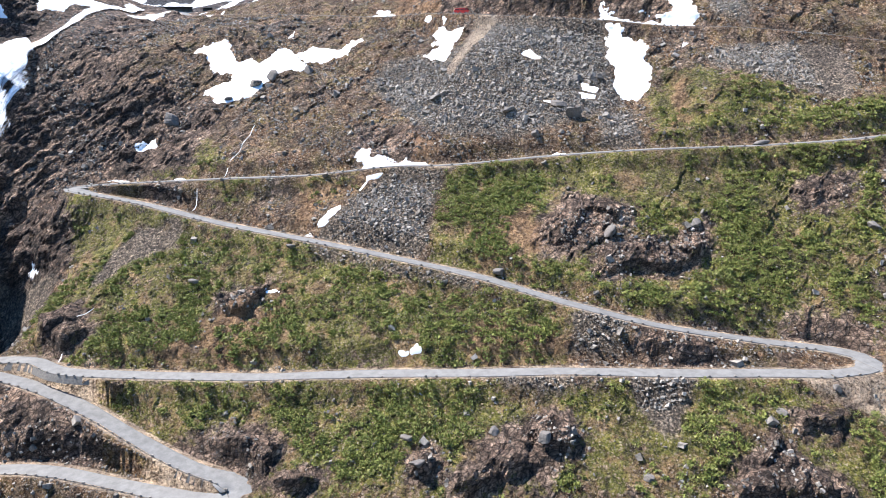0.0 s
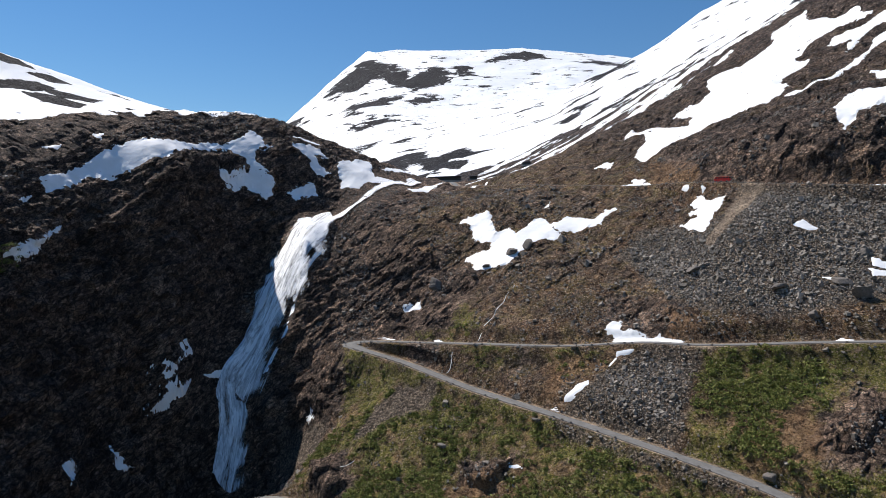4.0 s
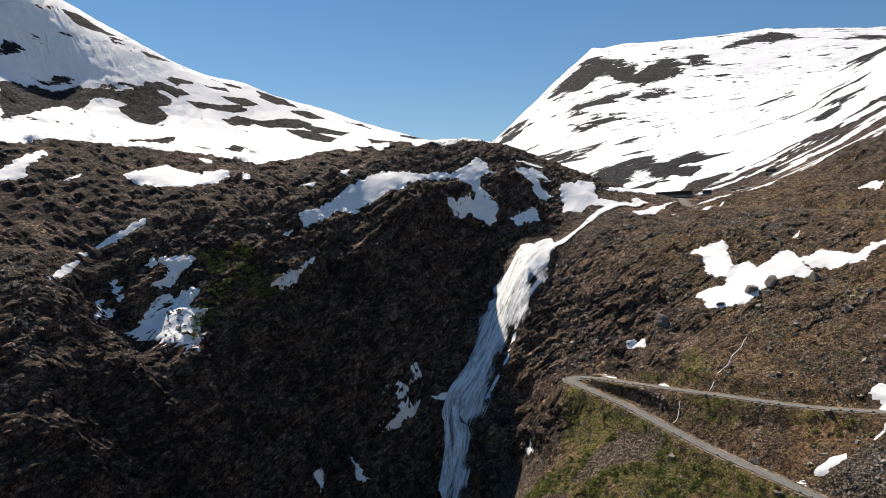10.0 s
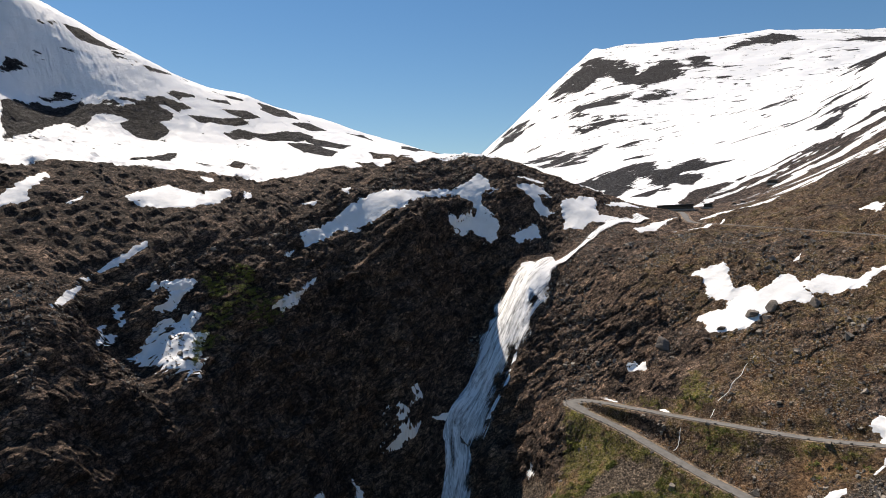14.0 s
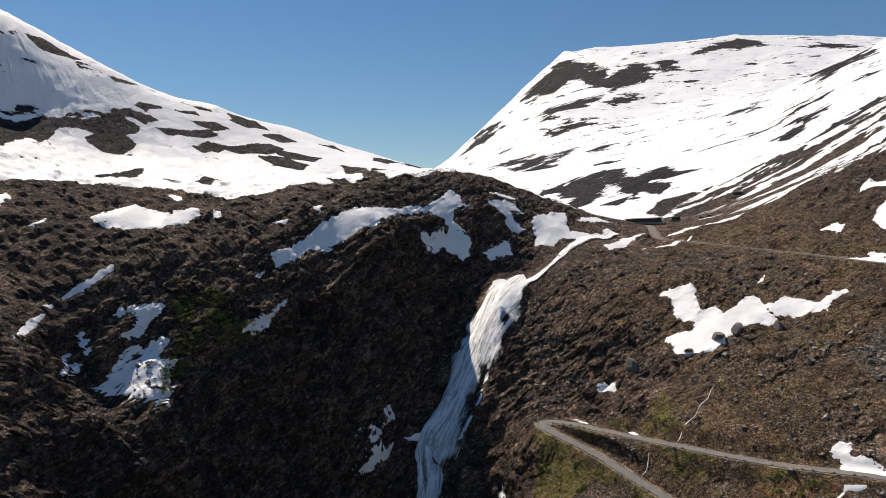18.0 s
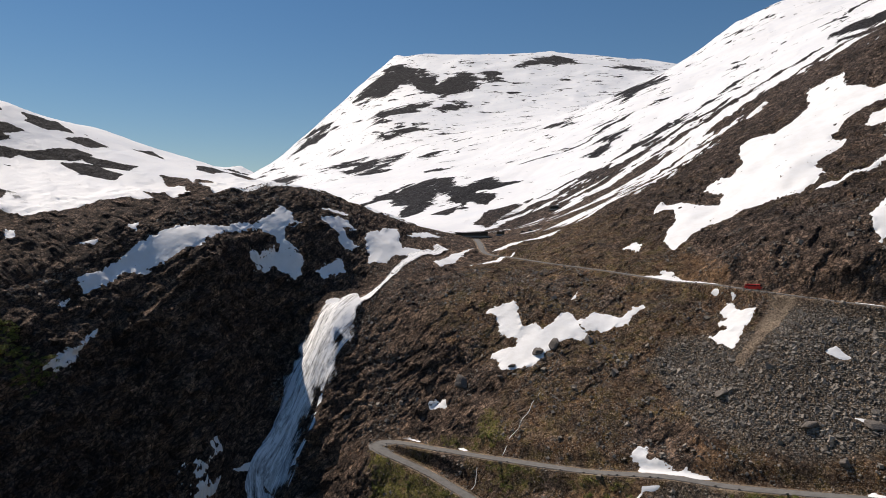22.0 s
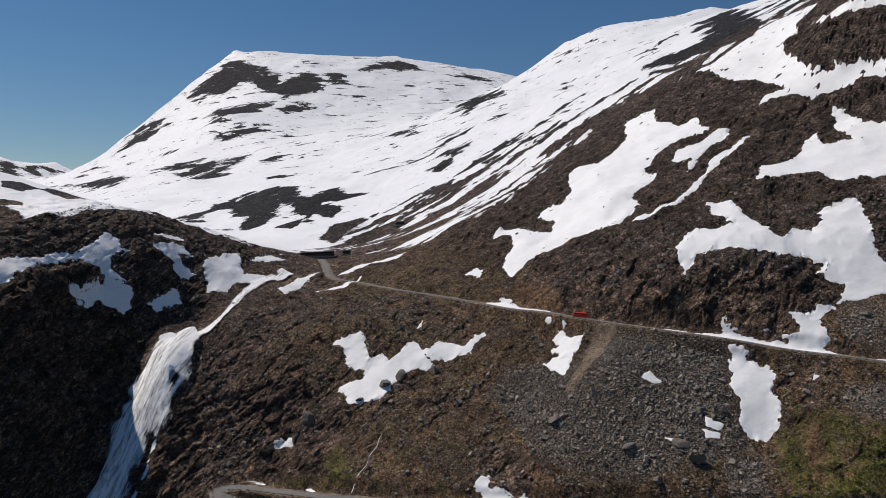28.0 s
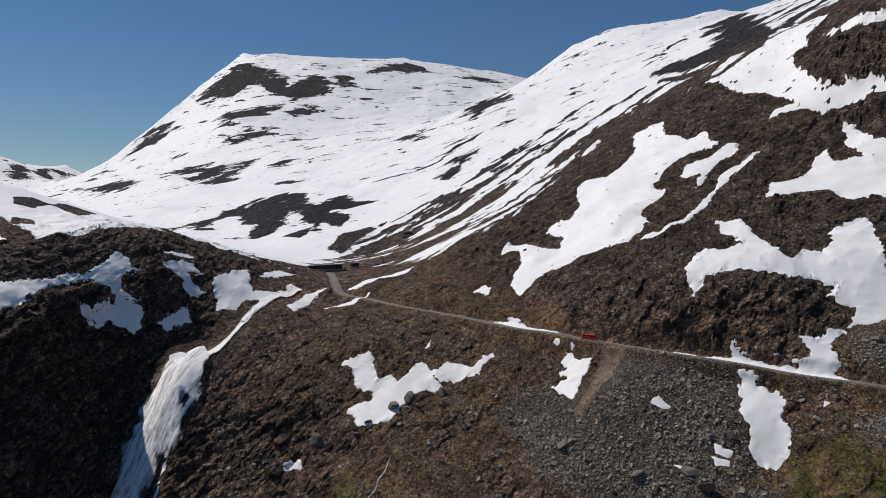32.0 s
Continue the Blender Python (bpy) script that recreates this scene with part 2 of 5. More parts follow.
    blotch = m.noise(0.2, 8, rough=0.72, distort=0.6, gain=2.4)
    colour = m.mix(1.0, colour, m.ramp(broad, (0.2, (0.62, 0.6, 0.6)), (0.55, (1.05, 1.04, 1.02)), (0.8, (1.3, 1.26, 1.2))), "MULTIPLY")
    colour = m.mix(m.math("SUBTRACT", 1.0, m.math("MULTIPLY", scree, 0.7)), colour, m.mix(1.0, colour, m.ramp(blotch, (0.22, (0.4, 0.36, 0.34)), (0.45, (1.0, 0.98, 0.96)), (0.8, (1.35, 1.3, 1.22))), "MULTIPLY"))
    colour = m.mix(rough_part, m.mix(1.0, colour, (1.26, 1.05, 0.91), "MULTIPLY"), m.mix(1.0, colour, m.ramp(grit, (0.2, (0.26, 0.22, 0.195)), (0.48, (1.43, 1.26, 1.09)), (0.95, (1.45, 1.3, 1.14))), "MULTIPLY"))
    colour = m.mix(m.math("MULTIPLY", rough_part, m.ramp(grit, (0.62, 0.0), (0.95, 0.55))), colour, m.mix(0.6, colour, (0.56, 0.49, 0.41)))
    # Far rock multiplied dark blue: its grey tone plus distance haze put into colour.
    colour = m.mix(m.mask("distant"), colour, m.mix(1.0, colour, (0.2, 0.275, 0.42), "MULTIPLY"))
    far_fray = m.mix(m.ramp(m.mask("distant"), (0.65, 0.0), (1.0, 0.75)), m.noise(0.028, 12, rough=0.78, gain=2.0), m.noise(0.013, 13, m.stretch(0.6, 1.0, 1.5, (0, 0, 0.7)), 0.72, 0.4, 4.6))
    white = m.edge(m.mask("snow"), far_fray, 0.95, 0.02)
    ledges = m.noise(0.02, 10, m.stretch(0.45, 1.0, 1.6, (0, 0, 0.7)), 0.72, 0.5, 1.9)
    white = m.math("MULTIPLY", white, m.math("SUBTRACT", 1.0, m.math("MULTIPLY", m.mask("distant"), m.ramp(ledges, (0.78, 0.0), (0.8, 1.0)))))
    strips = m.noise(0.04, 6, m.stretch(0.4, 1.0, 2.4, (0, 0, 0.7)), 0.66, 0.3, 2.1)
    sparse = m.ramp(m.noise(0.004, 3, gain=1.8), (0.4, 0.0), (0.62, 0.07))
    strips = m.ramp(m.math("ADD", strips, sparse), (0.86, 0.0), (0.875, 1.0))
    white = m.math("MULTIPLY", white, m.math("SUBTRACT", 1.0, m.math("MULTIPLY", m.ramp(m.mask("distant"), (0.6, 0.0), (0.9, 1.0)), strips)))
    colour = m.mix(white, colour, snow)
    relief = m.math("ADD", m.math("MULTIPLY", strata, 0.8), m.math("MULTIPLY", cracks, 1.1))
    relief = m.math("ADD", relief, m.math("ADD", m.math("MULTIPLY", fine, 0.7), m.math("MULTIPLY", grit, 0.5)))
    stony = m.math("SUBTRACT", 1.15, m.math("MULTIPLY", m.math("MAXIMUM", scree, m.ramp(m.mask("green"), (0.3, 0.0), (0.6, 1.0))), 0.9))
    relief = m.math("ADD", relief, m.math("MULTIPLY", facet, m.math("MULTIPLY", stony, 1.5)))
    relief = m.math("ADD", relief, m.math("MULTIPLY", m.math("ADD", gap, m.math("MULTIPLY", small_gap, 0.5)), m.math("MULTIPLY", scree, -1.0)))
    relief = m.math("ADD", relief, m.math("MULTIPLY", lone, 0.4))
    relief = m.math("MULTIPLY", relief, m.math("SUBTRACT", 1.0, m.math("MULTIPLY", white, 0.96)))
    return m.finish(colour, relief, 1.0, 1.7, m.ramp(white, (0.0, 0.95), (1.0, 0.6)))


def make_road():
    m = Nodes("worn_asphalt", 0.85)
    dust = m.noise(0.4, 6)
    colour = m.ramp(dust, (0.3, (0.125, 0.12, 0.113)), (0.7, (0.2, 0.193, 0.183)))
    colour = m.mix(m.ramp(m.noise(3.0, 3), (0.4, 0.0), (0.7, 0.35)), colour, (0.1, 0.098, 0.095))
    return m.finish(colour, m.noise(6, 3), 0.3, 0.03)


def make_snow():
    m = Nodes("old_snow", 0.55)
    m.shader.inputs["Specular IOR Level"].default_value = 0.25
    soil = m.noise(0.12, 6)
    colour = m.ramp(soil, (0.25, (0.8, 0.8, 0.79)), (0.6, (0.88, 0.89, 0.9)))
    return m.finish(colour, m.math("ADD", m.noise(0.25, 3), m.math("MULTIPLY", m.noise(1.5, 3), 0.15)), 0.35, 0.6)


def make_water():
    m = Nodes("falling_water", 0.45)
    uv = m.tree.nodes.new("ShaderNodeUVMap").outputs[0]

    def flow(across, along, detail, gain):
        return m.noise(1.0, detail, m.put("ShaderNodeMapping", {"Vector": uv, "Scale": (across, along, 1.0)}).outputs[0], 0.6, 0.9, gain)
    veil, thin, burst = flow(1.3, 0.12, 9, 1.9), flow(0.3, 0.04, 7, 2.1), flow(0.8, 0.26, 8, 1.8)
    colour = m.ramp(m.math("ADD", m.math("MULTIPLY", veil, 0.5), m.math("MULTIPLY", burst, 0.5)), (0.15, (0.7, 0.72, 0.75)), (0.4, (0.92, 0.93, 0.93)), (0.65, (0.98, 0.98, 0.98)))
    body = m.math("ADD", m.math("ADD", m.math("MULTIPLY", veil, 0.4), m.math("MULTIPLY", thin, 0.8)), m.math("ADD", m.mask("thick"), m.math("MULTIPLY", burst, 0.3)))
    material = m.finish(colour)
    # drops and foam are round: their light comes from a mean of the sheet's side and the sky above
    blend = m.tree.nodes.new("ShaderNodeVectorMath")
    blend.operation = "ADD"
    m.tree.links.new(m.up, blend.inputs[0])
    blend.inputs[1].default_value = (-0.1, 0.0, 0.55)
    unit = m.tree.nodes.new("ShaderNodeVectorMath")
    unit.operation = "NORMALIZE"
    m.tree.links.new(blend.outputs[0], unit.inputs[0])
    bump = m.put("ShaderNodeBump", {"Height": m.math("ADD", veil, burst), "Strength": 0.45, "Distance": 0.7, "Normal": unit.outputs[0]})
    m.tree.links.new(bump.outputs[0], m.shader.inputs["Normal"])
    m.tree.links.new(m.math("MULTIPLY", m.math("SUBTRACT", body, 0.66), 1.75), m.shader.inputs["Alpha"])
    return material


LAND, ROAD, SNOW, WATER = make_land(), make_road(), make_snow(), make_water()


def mesh_from(name, places, faces, material, smooth=True):
    data = bpy.data.meshes.new(name)
    faces = np.asarray(faces, np.int32)
    data.vertices.add(len(places))
    data.vertices.foreach_set("co", np.asarray(places, np.float32).ravel())
    data.loops.add(faces.size)
    data.loops.foreach_set("vertex_index", faces.ravel())
    data.polygons.add(len(faces))
    data.polygons.foreach_set("loop_start", np.arange(0, faces.size, faces.shape[1], dtype=np.int32))
    data.polygons.foreach_set("use_smooth", np.full(len(faces), smooth))
    data.update(calc_edges=True)
    data.materials.append(material)
    return data


def set_mask(data, name, values):
    layer = data.attributes.new(name, "FLOAT", "POINT")
    layer.data.foreach_set("value", np.asarray(values, np.float32))


def quads(nx, ny):
    i = (np.arange(nx - 1)[:, None] * ny + np.arange(ny - 1)[None, :]).ravel()
    return np.stack([i, i + ny, i + ny + 1, i + 1], -1)


# Outlines in plan (x, y) of what covers the ground; those on the cliff in (y, z).
snow_outlines = []
snow_outlines.append([(-301, 304), (-299, 320), (-296, 342), (-291, 348), (-294, 336), (-295, 319), (-296, 299)])
snow_outlines.append([(-295, 307), (-295, 328), (-293, 340), (-292, 348), (-290, 364), (-290, 371), (-282, 375), (-277, 372), (-273, 375), (-276, 369), (-279, 362), (-275, 359), (-271, 358), (-263, 360), (-260, 356), (-262, 350), (-267, 349), (-273, 345), (-276, 339), (-282, 331), (-284, 334), (-278, 345), (-275, 351), (-279, 354), (-284, 351), (-289, 347), (-291, 342), (-294, 322), (-292, 303)])
snow_outlines.append([(-268, 388), (-266, 402), (-259, 411), (-252, 411), (-257, 402), (-252, 400), (-244, 402), (-249, 392), (-255, 391), (-256, 396), (-264, 392)])
snow_outlines.append([(-245, 415), (-244, 425), (-239, 451), (-229, 436), (-223, 428), (-215, 448), (-209, 446), (-212, 425), (-223, 411), (-221, 403), (-229, 399), (-235, 396), (-236, 403), (-243, 410)])
snow_outlines.append([(-254, 364), (-252, 370), (-250, 378), (-247, 385), (-242, 381), (-246, 371), (-248, 365)])
snow_outlines.append([(-197, 428), (-199, 464), (-186, 484), (-190, 465), (-189, 422)])
snow_outlines.append([(-239, 353), (-235, 357), (-228, 359), (-228, 350), (-237, 351)])
snow_outlines.append([(-274, 400), (-268, 418), (-263, 418), (-270, 404)])
snow_outlines.append([(-232, 455), (-230, 491), (-221, 505), (-223, 475)])
snow_outlines.append([(-361, 155), (-366, 169), (-367, 183), (-362, 187), (-355, 197), (-359, 214), (-353, 215), (-345, 200), (-343, 184), (-349, 171), (-355, 158)])
snow_outlines.append([(-373, 101), (-377, 109), (-384, 124), (-381, 125), (-372, 113), (-366, 110), (-366, 99)])
snow_outlines.append([(-313, 230), (-312, 246), (-312, 263), (-313, 275), (-310, 287), (-304, 299), (-298, 308), (-296, 339), (-291, 345), (-294, 320), (-290, 297), (-296, 286), (-297, 280), (-302, 268), (-308, 255), (-307, 235), (-311, 234)])
snow_outlines.append([(-366, 138), (-362, 133), (-361, 127), (-363, 132)])
snow_outlines.append([(-352, 222), (-352, 227), (-346, 222), (-346, 218)])
snow_outlines.append([(-324, 275), (-321, 280), (-318, 276)])
snow_outlines.append([(-329, 248), (-326, 257), (-324, 253)])
snow_outlines.append([(-378, 207), (-380, 213), (-371, 214), (-366, 207)])
snow_outlines.append([(59, 667), (79, 632), (81, 594), (91, 581), (94, 571), (104, 567), (106, 553), (110, 539), (96, 543), (84, 538), (73, 533), (65, 523), (59, 519), (60, 509), (69, 500), (66, 493), (53, 488), (47, 478), (51, 464), (42, 453), (36, 445), (20, 447), (5, 447), (-4, 443), (-14, 442), (-23, 437), (-33, 421), (-40, 440), (-36, 466), (-40, 490), (-53, 489), (-48, 504), (-23, 484), (-9, 476), (-5, 489), (-20, 509), (-14, 518), (1, 514), (6, 531), (4, 553), (9, 586), (30, 569), (40, 577), (47, 589), (56, 609)])
snow_outlines.append([(80, 511), (86, 525), (103, 526), (117, 533), (124, 530), (120, 521), (109, 516), (99, 506), (91, 494), (87, 490), (93, 506), (83, 504)])
snow_outlines.append([(45, 442), (56, 443), (71, 451), (82, 462), (92, 477), (101, 487), (105, 497), (118, 505), (133, 511), (126, 505), (110, 491), (97, 478), (87, 463), (74, 450), (59, 441), (48, 437)])
snow_outlines.append([(127, 679), (159, 684), (182, 691), (233, 816), (233, 638), (203, 616), (196, 614), (193, 599), (178, 609), (183, 580), (180, 557), (185, 537), (203, 521), (209, 519), (221, 507), (218, 499), (206, 510), (193, 515), (184, 520), (177, 523), (169, 534), (149, 540), (154, 546), (169, 542), (163, 554), (151, 591), (139, 604), (134, 626), (132, 651)])
snow_outlines.append([(189, 509), (192, 503), (198, 482), (214, 464), (199, 431), (183, 431), (179, 438), (167, 434), (163, 442), (161, 449), (144, 454), (125, 456), (132, 472), (149, 470), (164, 488), (171, 492), (175, 494), (170, 486), (172, 476), (181, 473), (188, 471), (185, 482), (182, 495), (187, 498)])
snow_outlines.append([(65, 391), (75, 403), (85, 400), (99, 407), (89, 424), (91, 438), (103, 436), (107, 425), (109, 409), (112, 402), (118, 392), (122, 390), (127, 397), (138, 394), (147, 412), (157, 417), (167, 418), (169, 409), (166, 390), (162, 378), (167, 371), (163, 356), (151, 356), (143, 356), (135, 355), (129, 352), (123, 350), (127, 354), (137, 358), (141, 364), (136, 366), (132, 370), (141, 375), (132, 376), (127, 380), (118, 378), (104, 379), (92, 382), (85, 384), (73, 383), (70, 379), (66, 373), (65, 380)])
snow_outlines.append([(123, 350), (125, 345), (125, 337), (127, 333), (118, 336), (109, 339), (84, 343), (69, 348), (68, 350), (78, 349), (81, 353), (87, 348), (97, 345), (108, 344), (115, 343), (115, 347), (113, 350), (112, 353), (117, 351)])
snow_outlines.append([(-47, 405), (-33, 402), (-27, 395), (-8, 380), (-7, 376), (-22, 386)])
snow_outlines.append([(43, 353), (49, 353), (62, 351), (60, 350), (47, 351)])
snow_outlines.append([(-66, 444), (-59, 450), (-54, 445), (-55, 436)])
snow_outlines.append([(80, 337), (83, 338), (91, 332), (92, 329), (96, 330), (97, 326), (94, 319), (96, 315), (94, 308), (88, 303), (85, 304), (80, 306), (80, 313), (79, 324)])
snow_outlines.append([(-3, 362), (1, 362), (2, 356), (10, 353), (8, 346), (4, 342), (1, 335), (-6, 341), (-9, 344), (-3, 344), (1, 345), (-6, 351), (-2, 353), (-5, 357)])
snow_outlines.append([(38, 325), (42, 328), (46, 324), (41, 323)])
snow_outlines.append([(64, 310), (67, 308), (71, 307), (68, 305), (64, 306)])
snow_outlines.append([(62, 304), (69, 303), (68, 301), (63, 301)])
snow_outlines.append([(45, 300), (50, 299), (49, 298)])
snow_outlines.append([(-9, 370), (-7, 369), (-7, 365)])
snow_outlines.append([(137, 329), (146, 329), (150, 326), (140, 327)])
snow_outlines.append([(114, 323), (116, 322), (113, 321)])
snow_outlines.append([(-173, 487), (-164, 516), (-139, 515), (-126, 521), (-132, 504), (-152, 508), (-166, 486)])
snow_outlines.append([(-172, 436), (-161, 453), (-149, 470), (-155, 449)])
snow_outlines.append([(-133, 364), (-129, 367), (-120, 370), (-114, 367), (-113, 362), (-109, 355), (-103, 358), (-96, 354), (-92, 360), (-85, 368), (-79, 362), (-74, 363), (-72, 370), (-63, 369), (-56, 367), (-52, 372), (-45, 377), (-44, 374), (-49, 369), (-50, 362), (-57, 360), (-64, 356), (-69, 357), (-77, 359), (-76, 357), (-70, 352), (-79, 350), (-87, 348), (-90, 343), (-95, 335), (-103, 333), (-112, 332), (-116, 336), (-122, 340), (-122, 343), (-115, 345), (-110, 345), (-107, 350), (-115, 350), (-121, 355), (-126, 362)])
snow_outlines.append([(203, 592), (211, 566), (223, 546), (234, 538), (232, 532), (218, 544), (207, 554)])
snow_outlines.append([(-86, 380), (-84, 388), (-84, 382)])
snow_outlines.append([(-39, 289), (-36, 293), (-33, 294), (-32, 288), (-26, 286), (-19, 284), (-16, 285), (-15, 284), (-8, 282), (-10, 281), (-23, 282), (-33, 283)])
snow_outlines.append([(-51, 258), (-47, 262), (-42, 264), (-42, 262), (-48, 258)])
snow_outlines.append([(-35, 269), (-32, 273), (-26, 273), (-27, 272), (-31, 272)])
snow_outlines.append([(-55, 257), (-54, 258), (-53, 257)])
snow_outlines.append([(-15, 206), (-12, 206), (-12, 206), (-13, 205)])
snow_outlines.append([(-11, 206), (-9, 208), (-8, 206), (-10, 206)])
snow_outlines.append([(-66, 232), (-63, 233), (-61, 232), (-62, 232)])
snow_outlines.append([(-151, 321), (-145, 323), (-142, 324), (-139, 319), (-146, 320)])
snow_outlines.append([(-158, 304), (-154, 305), (-147, 302), (-156, 304)])
snow_outlines.append([(-122, 296), (-120, 296), (-118, 294)])
snow_outlines.append([(43, 270), (48, 277), (51, 276), (50, 269)])
snow_outlines.append([(-184, 278), (-182, 278), (-177, 273)])
snow_outlines.append([(-301, 99), (-314, 109), (-320, 118), (-324, 124), (-316, 114), (-305, 104)])
snow_outlines.append([(-325, 127), (-327, 132), (-329, 142), (-331, 148), (-332, 155), (-329, 152), (-326, 142), (-326, 133), (-325, 128)])
cliff_snow_outlines = []
cliff_snow_outlines.append([(145, 15), (150, 19), (157, 20), (163, 20), (169, 18), (163, 15), (158, 11), (152, 4), (146, 7), (151, 10), (157, 15), (151, 16)])
cliff_snow_outlines.append([(130, -18), (133, -14), (139, -8), (142, -4), (147, 1), (151, 3), (150, -1), (155, 0), (160, 4), (162, 3), (154, -3), (154, -7), (161, -5), (157, -11), (155, -16), (150, -20), (143, -18), (138, -17), (134, -19)])
cliff_snow_outlines.append([(200, 5), (209, 9), (217, 11), (222, 15), (229, 17), (227, 15), (218, 10), (213, 4), (205, 3)])
cliff_snow_outlines.append([(129, 8), (131, 9), (130, 0), (129, 3)])
cliff_snow_outlines.append([(114, -5), (119, -3), (121, 1), (123, 0), (120, -4), (126, -4), (124, -6), (118, -6)])
cliff_snow_outlines.append([(242, -74), (246, -72), (248, -69), (250, -59), (249, -58), (251, -53), (253, -50), (254, -54), (254, -60), (262, -62), (259, -66), (252, -69), (248, -73)])
cliff_snow_outlines.append([(259, -41), (264, -41), (266, -49), (259, -47)])
cliff_snow_outlines.append([(270, -60), (277, -62), (280, -60), (285, -61), (283, -64), (275, -63)])
cliff_snow_outlines.append([(194, -83), (198, -83), (199, -86), (196, -90), (194, -86)])
cliff_snow_outlines.append([(222, -87), (224, -89), (225, -94), (229, -96), (226, -97), (222, -94)])
cliff_snow_outlines.append([(218, 30), (226, 32), (222, 29)])
far_rock_outlines = []
far_rock_outlines.append([(-1649, 3414), (-1538, 3285), (-1448, 3159), (-1421, 3239), (-1364, 3329), (-1287, 3296), (-1228, 3183), (-1257, 3066), (-1320, 3007), (-1442, 3079), (-1575, 3195), (-1658, 3264), (-1694, 3210), (-1734, 3163), (-1840, 3180), (-1994, 3273), (-2011, 3369), (-1947, 3439), (-1945, 3584)])
far_rock_outlines.append([(-1218, 3321), (-1161, 3338), (-1122, 3227), (-1164, 3215)])
far_rock_outlines.append([(-1076, 3466), (-1010, 3759), (-911, 3774), (-806, 3611), (-926, 3567)])
far_rock_outlines.append([(-1626, 2860), (-1473, 2844), (-1362, 2878), (-1356, 2669), (-1412, 2575)])
far_rock_outlines.append([(-1347, 2432), (-1260, 2480), (-1200, 2508), (-1227, 2413), (-1291, 2398)])
far_rock_outlines.append([(-146, 1691), (-209, 1794), (-235, 1640), (-280, 1844), (-290, 2161)])
far_rock_outlines.append([(-616, 3634), (-468, 3733), (-389, 3603)])
far_rock_outlines.append([(-2172, 3038), (-1933, 2920), (-1976, 2849), (-2102, 2833)])
far_rock_outlines.append([(-2226, 3162), (-2060, 3088), (-2034, 2978)])
far_rock_outlines.append([(-1806, 2175), (-1669, 2137), (-1436, 1947), (-1486, 1903)])
far_rock_outlines.append([(-1358, 2083), (-1272, 2084), (-1203, 2005), (-1238, 1961)])
far_rock_outlines.append([(-491, 1826), (-350, 1600), (-386, 1600)])
far_rock_outlines.append([(-195, 991), (-177, 1046), (-162, 1069), (-168, 993), (-179, 953)])
far_rock_outlines.append([(-1469, 2584), (-1487, 2672), (-1399, 2551)])
far_rock_outlines.append([(-1242, 2767), (-1186, 2892), (-1164, 2874), (-1204, 2741)])
far_rock_outlines.append([(-1175, 1925), (-1183, 2059), (-1146, 2006), (-1093, 1815)])
far_rock_outlines.append([(-864, 1804), (-832, 1812), (-804, 1713)])
far_rock_outlines.append([(264, 1033), (195, 717), (180, 726), (174, 772), (163, 778), (189, 935), (214, 982), (250, 1217)])
far_rock_outlines.append([(124, 938), (139, 851), (158, 782), (168, 775), (148, 760), (128, 823)])
far_rock_outlines.append([(179, 608), (193, 599), (198, 614), (218, 620), (220, 569), (234, 539), (221, 507), (209, 519), (186, 539), (181, 573)])
far_rock_outlines.append([(-1001, 1711), (-1051, 1879), (-1017, 1836), (-940, 1626)])
far_rock_outlines.append([(-1122, 2025), (-1070, 2024), (-1013, 1908)])
far_rock_outlines.append([(-605, 1069), (-582, 1120), (-548, 1166), (-466, 1083), (-427, 1015), (-427, 981), (-513, 1092), (-450, 979), (-436, 926), (-421, 868), (-434, 851), (-451, 858), (-497, 976), (-569, 1053)])
far_rock_outlines.append([(-421, 977), (-400, 985), (-367, 947), (-319, 901), (-314, 865), (-355, 894), (-354, 871), (-376, 903)])
far_rock_outlines.append([(-391, 848), (-373, 867), (-364, 875), (-360, 825)])
far_rock_outlines.append([(-397, 1027), (-362, 1024), (-312, 960), (-332, 952), (-361, 969)])
far_rock_outlines.append([(-682, 1043), (-660, 1079), (-626, 1138), (-606, 1189), (-593, 1077), (-609, 1013)])
far_rock_outlines.append([(-292, 763), (-295, 811), (-261, 827), (-248, 809), (-268, 778), (-266, 731)])
far_rock_outlines.append([(-2942, 2997), (-2986, 3091), (-2926, 3084), (-2842, 2976), (-2827, 2901)])
far_rock_outlines.append([(-2923, 3165), (-2889, 3167), (-2833, 3136), (-2818, 3080), (-2877, 3106)])
far_rock_outlines.append([(-2885, 3235), (-2835, 3240), (-2820, 3194)])
west_rock_outlines = []
west_rock_outlines.append([(-476, 130), (-491, 154), (-493, 182), (-495, 214), (-497, 232), (-493, 247), (-490, 253), (-485, 239), (-485, 222), (-486, 210), (-482, 189), (-474, 179), (-463, 168), (-473, 168), (-464, 155), (-443, 133), (-433, 119)])
west_rock_outlines.append([(-496, 155), (-501, 169), (-499, 183), (-496, 183), (-495, 172), (-494, 158)])
west_rock_outlines.append([(-497, 191), (-499, 208), (-499, 222), (-495, 206), (-495, 193)])
west_rock_outlines.append([(-509, 140), (-512, 151), (-514, 165), (-513, 171), (-510, 160), (-509, 165), (-507, 152), (-505, 147), (-502, 144), (-500, 137)])
west_rock_outlines.append([(-522, 177), (-524, 190), (-524, 202), (-519, 183)])
west_rock_outlines.append([(-516, 160), (-518, 170), (-517, 174), (-516, 166)])
west_rock_outlines.append([(-506, 201), (-509, 214), (-508, 222), (-504, 208)])
west_rock_outlines.append([(-522, 216), (-525, 230), (-520, 217)])
west_rock_outlines.append([(-527, 232), (-536, 260), (-540, 271), (-527, 250)])
